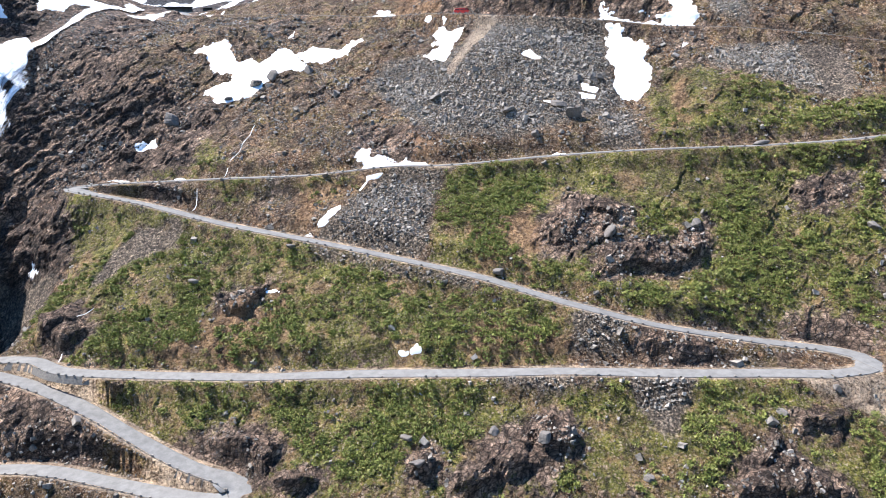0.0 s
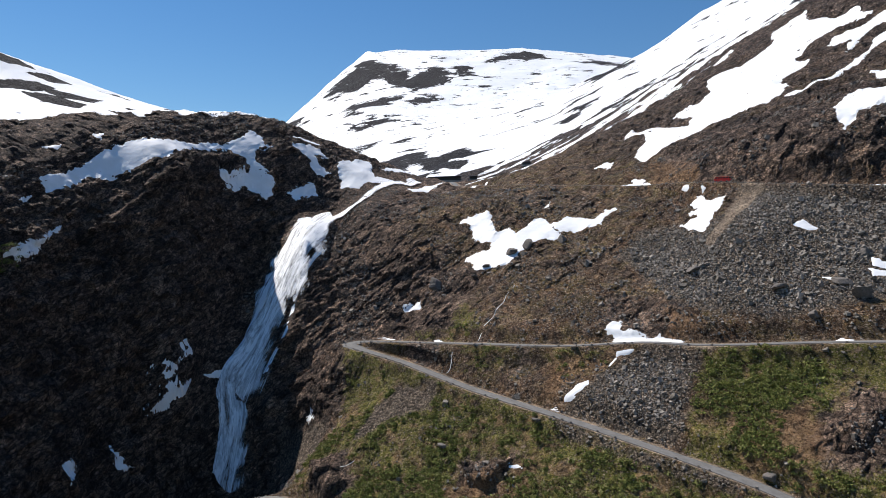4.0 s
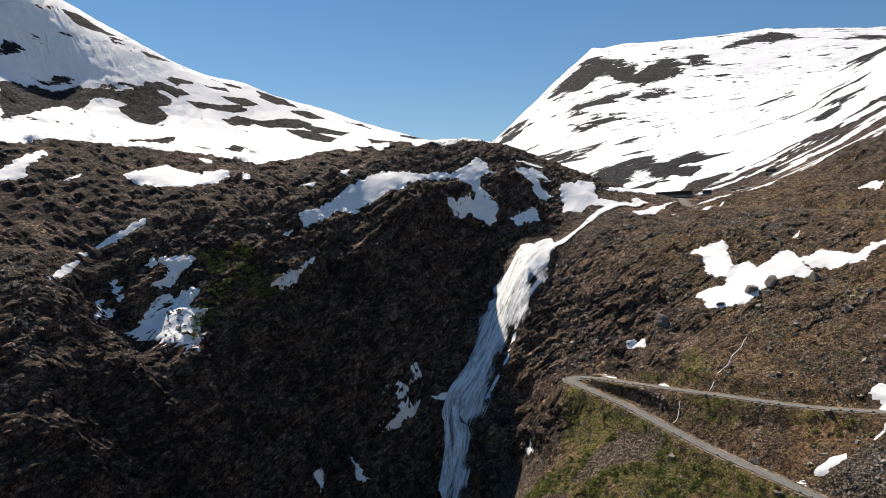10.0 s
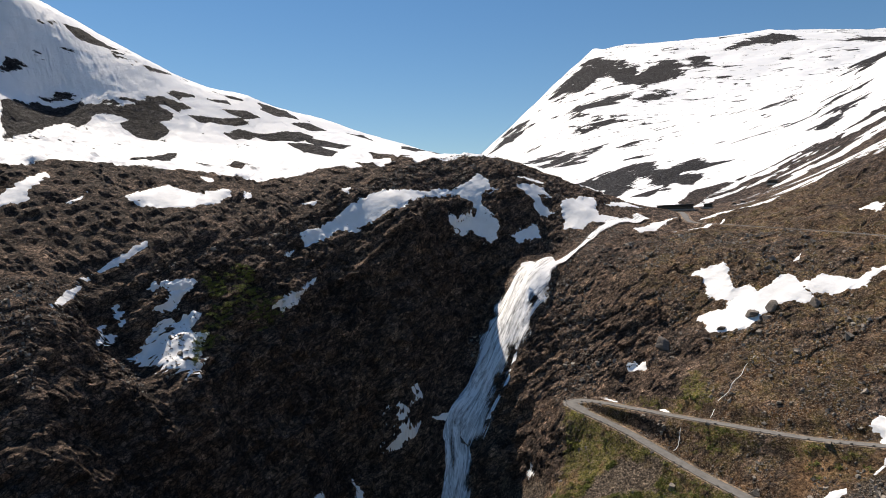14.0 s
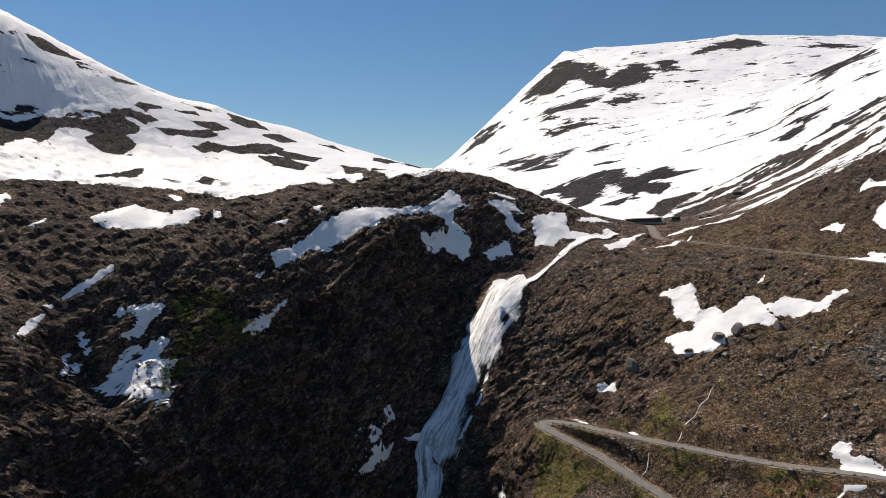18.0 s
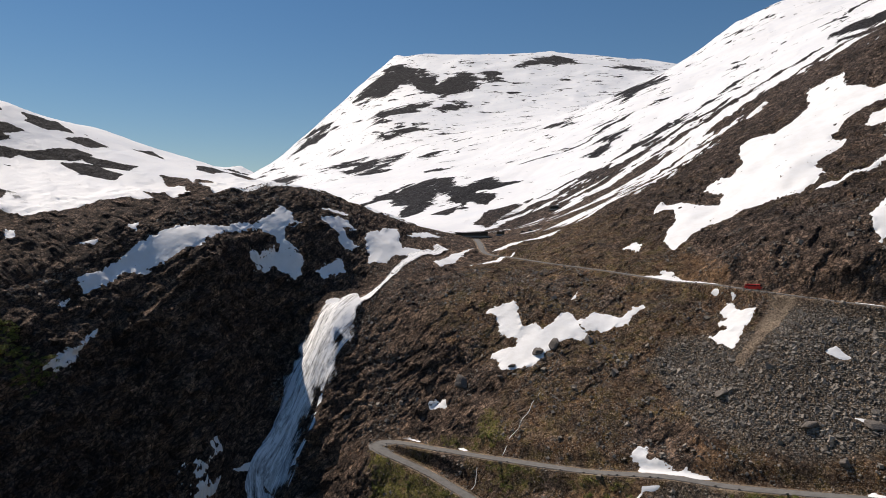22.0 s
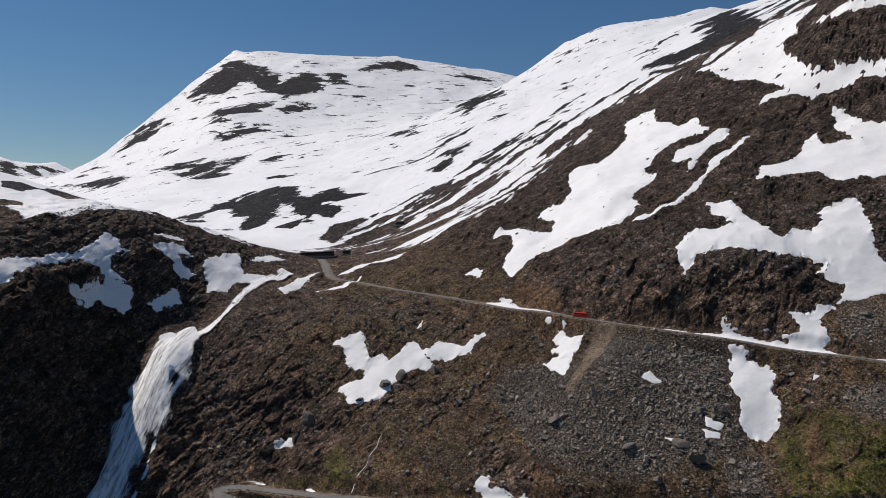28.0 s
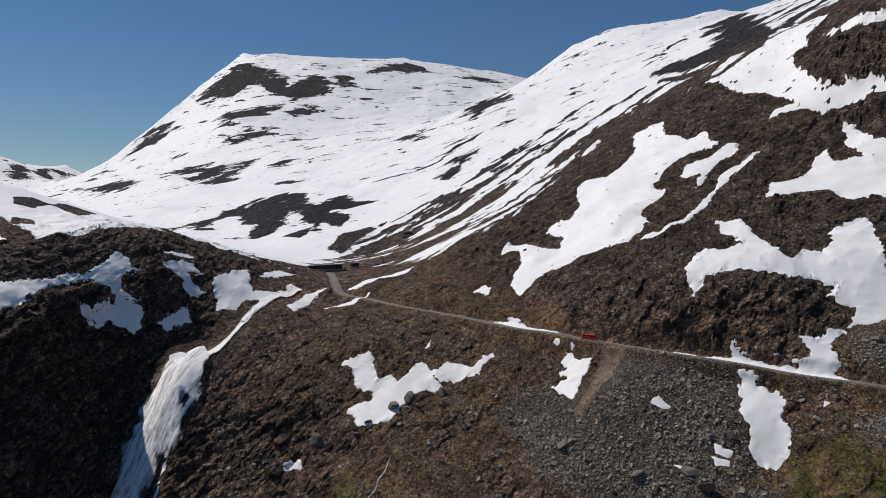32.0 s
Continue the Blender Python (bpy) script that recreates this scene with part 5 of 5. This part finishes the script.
def water_strip(name, line, half, lift, label, thick, rows=15, bulge=0.0, parent=None, lean=1.0, cuts=()):
    """A strip of water laid over the ground along a line. lean: the width of its left side against the right; cuts: names and lowest heights of its pieces."""
    line = np.array(line, float)
    way = np.gradient(line[:, :2], axis=0)
    for _ in range(8):
        way[1:-1] = 0.25 * way[:-2] + 0.5 * way[1:-1] + 0.25 * way[2:]
    way /= np.linalg.norm(way, axis=1, keepdims=True)
    side = np.c_[way[:, 1], -way[:, 0]]
    half = np.broadcast_to(half, len(line))
    run = np.r_[0, np.cumsum(np.linalg.norm(np.diff(line, axis=0), axis=1))]
    centre = top_of(line[:, 0], line[:, 1])
    places, uvs, body = [], [], []
    for u in np.linspace(-1, 1, rows):
        wob = 1 + 0.45 * grain(run / 6, np.full(len(run), u * 1.5), 0, 91)
        out = half * u * wob * (lean if u > 0 else 1.0)
        p = line[:, :2] + side * out[:, None]
        z = np.minimum(top_of(p[:, 0], p[:, 1]), centre + 2.5) + lift + bulge * (1 - u * u) + 0.12 * grain(p[:, 0] / 2, p[:, 1] / 2, run / 8, 93) * lift
        places.append(np.c_[p, z])
        uvs.append(np.c_[out, run])
        body.append(np.broadcast_to(np.asarray(thick, float), len(run)) - 0.75 * max(0, abs(u) - 0.55) / 0.45)
    places, uvs, body = np.stack(places, 1), np.stack(uvs, 1), np.stack(body, 1)

    def piece(part_name, part_label, a, b):
        block = places[a:b]
        faces = quads(*block.shape[:2])
        data = mesh_from(part_name, block.reshape(-1, 3), faces, WATER)
        data.uv_layers.new(name="flow").data.foreach_set("uv", uvs[a:b].reshape(-1, 2)[faces.ravel()].astype(np.float32).ravel())
        set_mask(data, "thick", body[a:b].ravel())
        return data
    if cuts:
        a = 0
        for part_name, part_label, low in cuts:
            b = int(np.nonzero(line[:, 2] >= low)[0].max()) + 1
            part(part_name, piece(part_name, part_label, a, b), parent, part_label)
            a = b - 1
        return parent
    data = piece(name, label, 0, len(line))
    return part(name, data, parent, label) if parent else tagged(new(name, data), label, "stream")


fall_line = spline(RIVER, 2.0)
heights = fall_line[:, 2]
fall = fall_line[heights < 22]
wide = np.interp(fall[:, 2], [-122, -96, -84, -75, -66, -58, -40, -22, -2, 9, 16, 22], [15, 15, 14, 12, 13, 18, 17, 16, 15, 14, 12, 4.5])
waterfall = tagged(new("waterfall"), "tall white waterfall veiling down a dark rock gorge", "waterfall")
water_strip("veil", fall, wide, 2.6, "", np.interp(fall[:, 2], [-110, -70, -45, -5, 15], [0.3, 0.31, 0.35, 0.38, 0.44]), 33, 1.5, waterfall, 0.9, (("upper_veil", "bright white upper veil", -32), ("lower_veil", "spreading lower veil", -70),
            ("lower_cascade", "narrow foaming lower cascade", -200)))
water_strip("side_strand", spline([(-213, 341, 0), (-215, 334, 0), (-217, 326, 0), (-217, 319, 0), (-216, 312, 0), (-216, 305, 0), (-219, 297, 0), (-222, 290, 0)], 1.5), 1.5, 0.9, "thin bright strand beside the main veil", 0.5, 7, 0.3, waterfall)
stream = fall_line[(heights > 18) & (heights < 52)]
water_strip("mountain_stream", stream, np.interp(stream[:, 2], [18, 30, 40, 52], [3.2, 1.9, 2.6, 5.0]), 1.0, "white rushing stream between snow and rock above the fall", 0.5, 11)
for nodes in ([(-86.5, 321.5, 0), (-88, 317, 0), (-90.2, 313, 0), (-90.4, 309, 0), (-92.9, 304.7, 0), (-93.2, 300, 0), (-95.6, 297, 0), (-97.8, 290.5, 0)], [(-107, 281, 0), (-106.6, 277.5, 0), (-108, 275.9, 0)],
              [(-134, 237, 0), (-138, 233, 0), (-140, 227, 0), (-140.5, 220.5, 0)]):
    water_strip("brook", spline(nodes, 1.5), 0.25, 0.2, "thin white brook trickling down the rocky slope", 0.25, 5)


# ---- stones and plants ----
def make_leaves():
    m = Nodes("birch_scrub_leaves", 0.75)
    tone = m.math("ADD", m.math("MULTIPLY", m.island(), 0.6), m.math("MULTIPLY", m.noise(0.12, 4), 0.5))
    colour = m.ramp(tone, (0.2, (0.085, 0.098, 0.022)), (0.5, (0.16, 0.178, 0.038)), (0.72, (0.225, 0.235, 0.055)), (0.92, (0.29, 0.24, 0.12)))
    return m.finish(colour)


def make_twigs():
    m = Nodes("bare_grey_twigs", 0.9)
    return m.finish(m.ramp(m.island(), (0.1, (0.05, 0.042, 0.035)), (0.9, (0.13, 0.115, 0.1))))


LEAVES, TWIGS = make_leaves(), make_twigs()
GREEN_AT, SCREE_AT, GRAVEL_AT, BARE_AT = (MASKS[k].reshape(GRID_SHAPE) for k in (1, 2, 4, 6))
SNOW_AT = np.zeros(len(PLACES))
SNOW_AT = (cover(snow_outlines, X, Y, 3.0) > -1.5).reshape(GRID_SHAPE)
ROAD_AT = OFF_ROAD.reshape(GRID_SHAPE)
ROUGH_TOP = PLACES.reshape(*GRID_SHAPE, 3)
dice = np.random.default_rng(11)


def spots(count, x0, x1, y0, y1):
    """Grid nodes scattered at random over a stretch of the plan, and their places."""
    x, y = dice.uniform(x0, x1, count), dice.uniform(y0, y1, count)
    i, j = np.clip(np.searchsorted(GRID_X, x), 0, GRID_SHAPE[0] - 1), np.clip(np.searchsorted(GRID_Y, y), 0, GRID_SHAPE[1] - 1)
    return i, j, ROUGH_TOP[i, j] + np.c_[dice.uniform(-0.4, 0.4, (count, 2)), np.zeros(count)]


def turns(count):
    """Random rotations."""
    q = dice.normal(size=(count, 4))
    q /= np.linalg.norm(q, axis=1, keepdims=True)
    w, x, y, z = q.T
    return np.stack([np.stack([1 - 2 * (y * y + z * z), 2 * (x * y - z * w), 2 * (x * z + y * w)], -1),
                     np.stack([2 * (x * y + z * w), 1 - 2 * (x * x + z * z), 2 * (y * z - x * w)], -1),
                     np.stack([2 * (x * z - y * w), 2 * (y * z + x * w), 1 - 2 * (x * x + y * y)], -1)], 1)


def chunk():
    """A six-sided block."""
    v = np.array([(a, b, c) for a in (-1, 1) for b in (-1, 1) for c in (-1, 1)], float) * 0.72
    f = np.array([(0, 1, 3, 2), (4, 6, 7, 5), (0, 4, 5, 1), (2, 3, 7, 6), (0, 2, 6, 4), (1, 5, 7, 3)])
    return v, np.vstack([f[:, (0, 1, 2)], f[:, (0, 2, 3)]])


def stones(name, places, sizes, label):
    """Many angular stones in one mesh."""
    v, f = chunk()
    n = len(places)
    shape = v[None] * dice.uniform(0.62, 1.25, (n, len(v), 1)) * dice.uniform(0.45, 1.25, (n, 1, 3))
    shape = np.einsum("nij,nkj->nki", turns(n), shape) * sizes[:, None, None]
    verts = (shape + places[:, None]).reshape(-1, 3)
    faces = (f[None] + (np.arange(n) * len(v))[:, None, None]).reshape(-1, 3)
    return tagged(new(name, mesh_from(name, verts, faces, STONE, False)), label, "stones", kind="stuff")


i, j, p = spots(190000, -60, 160, 180, 350)
keep = (dice.random(len(i)) < (SCREE_AT[i, j] - 0.45) * 1.5) & (GRAVEL_AT[i, j] < 0.5) & (ROAD_AT[i, j] > 1.5) & ~SNOW_AT[i, j]
p = p[keep][:27000]
stones("scree_stones", p, np.clip(dice.lognormal(-1.25, 0.55, len(p)), 0.15, 1.7), "grey angular scree stones lying loose below the road")
i, j, p = spots(150000, -320, 185, 70, 420)
keep = (SCREE_AT[i, j] < 0.5) & (STEEP.reshape(GRID_SHAPE)[i, j] < 1.15) & (ROAD_AT[i, j] > 1.2) & ~SNOW_AT[i, j] & (grain(p[:, 0] / 12, p[:, 1] / 12, 0, 7) > -0.1) & (GREEN_AT[i, j] < dice.uniform(0.1, 0.9, len(i)))
p = p[keep][:38000]
stones("slope_stones", p, np.clip(dice.lognormal(-1.3, 0.6, len(p)), 0.15, 2.0), "grey stones strewn over the heath and rock slope")

i, j, p = spots(70000, -190, 190, 105, 330)
thick = layers(p[:, 0], p[:, 1], 0, 16, 3, 5) + 0.35 * layers(p[:, 0], p[:, 1], 0, 5, 2, 6)
keep = (dice.random(len(i)) < (GREEN_AT[i, j] - 0.42) * 2.0) & (thick > dice.uniform(-0.35, 0.3, len(i))) & (SCREE_AT[i, j] < 0.5) & (ROAD_AT[i, j] > 2.2) & (BARE_AT[i, j] < -3) & ~SNOW_AT[i, j] & ((p[:, 1] < 276) | (dice.random(len(i)) < 0.3))
p = p[keep][:7200]
i2, j2, p2 = spots(5000, -330, -255, 90, 215)
p2 = p2[(cover([CLIFF_SCRUB], p2[:, 0], p2[:, 1], 9.0) + 5 * grain(p2[:, 0] / 6, p2[:, 1] / 6, p2[:, 2] / 6, 3) > 1.5)][:230]
p = np.vstack([p, p2])


def scrub(name, places, leaves, spread, leaf, material, label):
    """Low bushes, each a loose heap of many small leaf clumps."""
    n = len(places)
    size = dice.uniform(0.6, 1.35, n) * spread
    d = dice.normal(size=(n, leaves, 3))
    d /= np.linalg.norm(d, axis=2, keepdims=True)
    d *= dice.random((n, leaves, 1)) ** 0.4 * size[:, None, None]
    d[..., 2] = np.abs(d[..., 2]) * 0.7 + 0.05
    centre = (places[:, None] + d).reshape(-1, 3)
    k = len(centre)
    tri = dice.normal(size=(k, 3, 3)) * leaf * dice.uniform(0.6, 1.4, (k, 1, 1))
    verts = (centre[:, None] + tri).reshape(-1, 3)
    return tagged(new(name, mesh_from(name, verts, np.arange(3 * k).reshape(-1, 3), material, False)), label, "scrub", kind="stuff")


scrub("birch_scrub", p, 74, 1.7, 0.23, LEAVES, "low green mountain birch and willow scrub on the slope")
scrub("bare_scrub", p[dice.random(len(p)) < 0.12] + np.array([1.2, 0.6, 0.0]), 24, 1.1, 0.14, TWIGS, "leafless grey-brown scrub among the green bushes")


# ---- large boulders ----
def boulder_mesh(seed, flat=1.0):
    bm = bmesh.new()
    bmesh.ops.create_icosphere(bm, subdivisions=3, radius=1.0)
    shift = Vector((seed * 7.3, seed * 3.1, 0))
    pick = random.Random(seed + 40)
    cuts = [(Vector([pick.gauss(0, 1) for _ in range(3)]).normalized(), pick.uniform(0.5, 0.85)) for _ in range(13)]
    for v in bm.verts:
        c = v.co.normalized()
        reach = min([1.05] + [d / c.dot(n) for n, d in cuts if c.dot(n) > 0.3])
        v.co = c * (reach + 0.05 * noise.noise(c * 5 + shift))
        v.co.z *= flat
    data = bpy.data.meshes.new("boulder")
    bm.to_mesh(data)
    bm.free()
    data.materials.append(BOULDER_STONE)
    return data


BOULDERS = [boulder_mesh(k, f) for k, f in enumerate((0.8, 0.55, 1.0, 0.7, 0.9, 0.45))]


def boulder(x, y, size, kind=0, turn=0.0, label="large grey angular boulder half sunk in the slope"):
    i, j = min(np.searchsorted(GRID_X, x), GRID_SHAPE[0] - 1), min(np.searchsorted(GRID_Y, y), GRID_SHAPE[1] - 1)
    ob = new("boulder", BOULDERS[kind % 6])
    ob.matrix_basis = Matrix.LocRotScale((*ROUGH_TOP[i, j][:2], ROUGH_TOP[i, j][2] + size * 0.15), Euler((0.4, 0.2 * kind, turn)), (size * 1.3, size, size * 0.9))
    return tagged(ob, label, "boulder", "large boulders")


for x, y, size, kind in ((56, 290, 4.6, 5), (28, 297, 3.2, 1), (-4, 313, 3.0, 0), (72, 312, 2.4, 3), (62, 312, 2.2, 2), (39, 284, 2.6, 4), (51, 296, 3.4, 1), (155, 231, 2.6, 0),
                         (29, 174, 2.2, 2), (15, 178, 1.8, 3), (38, 176, 2.0, 4), (-8, 171, 2.3, 0), (-11, 179, 2.2, 1), (58, 164, 1.6, 2), (-135, 328, 5.0, 3), (118, 180, 1.5, 4),
                         (100, 176, 1.4, 0), (128, 266, 3.0, 1), (-95, 341, 3.4, 2), (-88, 345, 3.8, 3), (-70, 350, 3.2, 4), (-108, 334, 2.0, 0), (-112, 328, 1.8, 1), (20, 230, 2.4, 2),
                         (62, 236, 3.0, 3), (95, 240, 2.6, 4), (-60, 246, 1.8, 0), (-96, 240, 2.4, 1)):
    boulder(x, y, size, kind, x * 0.37)


# ---- red bus on the top road ----
def plain(name, colour, rough=0.5, metal=0.0, grainy=8.0):
    m = Nodes(name, rough, metal)
    dull = tuple(c * 0.75 for c in colour)
    return m.finish(m.ramp(m.noise(grainy, 4), (0.3, dull), (0.7, colour)))


def box_mesh(name, material, sx, sy, sz, bevel=0.05, taper=0.0):
    bm = bmesh.new()
    bmesh.ops.create_cube(bm, size=1.0)
    for v in bm.verts:
        k = 1 - taper if v.co.z > 0 else 1
        v.co = Vector((v.co.x * sx * k, v.co.y * sy * k, (v.co.z + 0.5) * sz))
    bmesh.ops.bevel(bm, geom=bm.edges[:], offset=bevel, segments=2, affect="EDGES")
    data = bpy.data.meshes.new(name)
    bm.to_mesh(data)
    bm.free()
    data.materials.append(material)
    return data


def wheel_mesh(name, material, radius, width):
    bm = bmesh.new()
    bmesh.ops.create_cone(bm, cap_ends=True, segments=20, radius1=radius, radius2=radius, depth=width, matrix=Matrix.Rotation(math.pi / 2, 4, "X"))
    bmesh.ops.bevel(bm, geom=bm.edges[:], offset=width * 0.12, segments=1, affect="EDGES")
    data = bpy.data.meshes.new(name)
    bm.to_mesh(data)
    bm.free()
    data.materials.append(material)
    return data


RED, GLASS, RUBBER, STEEL = plain("red_paint", (0.7, 0.05, 0.04), 0.35), plain("dark_window_glass", (0.03, 0.035, 0.04), 0.1), plain("black_rubber", (0.02, 0.02, 0.02), 0.9), plain("grey_steel", (0.3, 0.3, 0.3), 0.4, 0.8)
LAMP_GLASS = plain("pale_lamp_glass", (0.6, 0.6, 0.55), 0.2)


def put(name, data, parent, x=0, y=0, z=0, label=""):
    ob = part(name, data, parent, label)
    ob.location = (x, y, z)
    return ob


def build_bus():
    bus = tagged(new("minibus"), "red minibus with dark windows parked on the road edge", "minibus")
    body = put("body", box_mesh("body", RED, 8.2, 2.3, 1.35, 0.12), bus, 0, 0, 0.4)
    put("cab", box_mesh("cab", RED, 7.4, 2.15, 1.0, 0.15, 0.06), bus, -0.1, 0, 1.72)
    for side in (-1, 1):
        for k in range(5):
            put("window", box_mesh("window", GLASS, 1.15, 0.06, 0.6, 0.02), bus, -2.9 + k * 1.4, side * 1.06, 1.9)
        for k in (-2.6, 2.5):
            wheel = put("wheel", wheel_mesh("wheel", RUBBER, 0.46, 0.32), bus, k, side * 1.02, 0.46)
            put("rim", wheel_mesh("rim", STEEL, 0.26, 0.34), wheel, 0, side * 0.02, 0)
        put("headlight", box_mesh("headlight", LAMP_GLASS, 0.08, 0.4, 0.22, 0.02), bus, 4.1, side * 0.75, 0.85)
    put("windscreen", box_mesh("windscreen", GLASS, 0.08, 1.8, 0.7, 0.02), bus, 3.6, 0, 1.85)
    put("bumper", box_mesh("bumper", STEEL, 0.15, 2.2, 0.25, 0.04), bus, 4.15, 0, 0.42)
    return bus


line = ROAD_LINES["top"]
k = int(np.argmin(np.abs(line[:, 0] - 9.5)))
way = line[k + 1] - line[k - 1]
bus = build_bus()
bus.matrix_basis = pose(line[k, 0] + 0.3, line[k, 1] + 0.9, line[k, 2] + 0.12, 0, 0, math.degrees(math.atan2(way[1], way[0])))

# ---- visitor buildings on the pass ----
CONCRETE, DARK_WOOD, ROOF_SNOW = plain("pale_concrete", (0.32, 0.31, 0.29), 0.85, 0, 1.5), plain("dark_stained_wood", (0.035, 0.03, 0.026), 0.8, 0, 3), plain("grey_roof_sheet", (0.16, 0.16, 0.165), 0.5, 0.2, 2)


def wedge(name, material, sx, sy, low, high, thick=0.0):
    """A block whose top slopes along x; with a thickness, a slab that slopes so."""
    data = bpy.data.meshes.new(name)
    bm = bmesh.new()
    z0 = (lambda h: h - thick) if thick else (lambda h: 0.0)
    c = [bm.verts.new(q) for q in ((-sx / 2, -sy / 2, z0(low)), (sx / 2, -sy / 2, z0(high)), (sx / 2, sy / 2, z0(high)), (-sx / 2, sy / 2, z0(low)),
                                   (-sx / 2, -sy / 2, low), (sx / 2, -sy / 2, high), (sx / 2, sy / 2, high), (-sx / 2, sy / 2, low))]
    for f in ((3, 2, 1, 0), (4, 5, 6, 7), (0, 1, 5, 4), (1, 2, 6, 5), (2, 3, 7, 6), (3, 0, 4, 7)):
        bm.faces.new([c[q] for q in f])
    bmesh.ops.bevel(bm, geom=bm.edges[:], offset=0.06, segments=1, affect="EDGES")
    bm.to_mesh(data)
    bm.free()
    data.materials.append(material)
    return data


def ground_at(x, y):
    return float(top_of(np.array([x]), np.array([y]))[0])


def visitor_house(x, y, turn, sx, sy, low, high, label, panes):
    house = tagged(new("visitor_building"), label, "building")
    put("plinth", box_mesh("plinth", CONCRETE, sx + 2, sy + 2, 1.6, 0.1), house, 0, 0, -1.0)
    put("wall", wedge("wall", DARK_WOOD, sx, sy, low, high), house, 0, 0, 0.6)
    put("roof", wedge("roof", ROOF_SNOW, sx + 1.6, sy + 1.6, low + 0.5, high + 0.5, 0.45), house, 0, 0, 0.75)
    for k in range(panes):
        window = put("window", box_mesh("window", DARK_WOOD, sx / panes * 0.82, 0.16, low * 0.62, 0.03), house, -sx / 2 + (k + 0.5) * sx / panes, -sy / 2 - 0.02, 0.9)
        put("pane", box_mesh("pane", GLASS, sx / panes * 0.7, 0.06, low * 0.5, 0.01), window, 0, -0.09, 0.1)
    put("door", box_mesh("door", GLASS, 0.1, 1.4, 2.1, 0.02), house, sx / 2 + 0.05, 0, 0.62)
    house.matrix_basis = pose(x, y, ground_at(x, y) + 0.4, 0, 0, turn)
    return house


visitor_house(-224, 572, 24, 30, 9, 2.4, 3.8, "low dark visitor building with a long flat roof on the pass", 8)
visitor_house(-201, 589, 15, 7, 6, 2.4, 3.0, "small dark cabin beside the road on the pass", 2)
visitor_house(-189, 747, 10, 9, 6, 2.8, 3.6, "small red-brown hut standing on the snowy slope", 2)


# ---- parked cars on the pass ----
CAR_PAINT = plain("dark_car_paint", (0.04, 0.045, 0.055), 0.3, 0.2)


def build_car():
    car = tagged(new("parked_car"), "dark estate car parked beside the road on the pass", "car", "parked cars")
    put("body", box_mesh("body", CAR_PAINT, 4.4, 1.8, 0.75, 0.15), car, 0, 0, 0.32)
    cabin = put("cabin", box_mesh("cabin", CAR_PAINT, 2.9, 1.62, 0.62, 0.14, 0.12), car, -0.35, 0, 1.02)
    for side in (-1, 1):
        put("side_window", box_mesh("side_window", GLASS, 2.2, 0.06, 0.38, 0.02), cabin, 0, side * 0.76, 0.12)
        for k in (-1.35, 1.35):
            wheel = put("wheel", wheel_mesh("wheel", RUBBER, 0.33, 0.24), car, k, side * 0.8, 0.33)
            put("rim", wheel_mesh("rim", STEEL, 0.2, 0.26), wheel, 0, side * 0.01, 0)
    put("windscreen", box_mesh("windscreen", GLASS, 0.06, 1.3, 0.42, 0.02), cabin, 1.38, 0, 0.1)
    return car


first_car = build_car()
first_car.matrix_basis = pose(-178, 586, ground_at(-178, 586) + 0.25, 0, 0, 20)
copy_thing(first_car, pose(-171.5, 588, ground_at(-171.5, 588) + 0.25, 0, 0, 12))
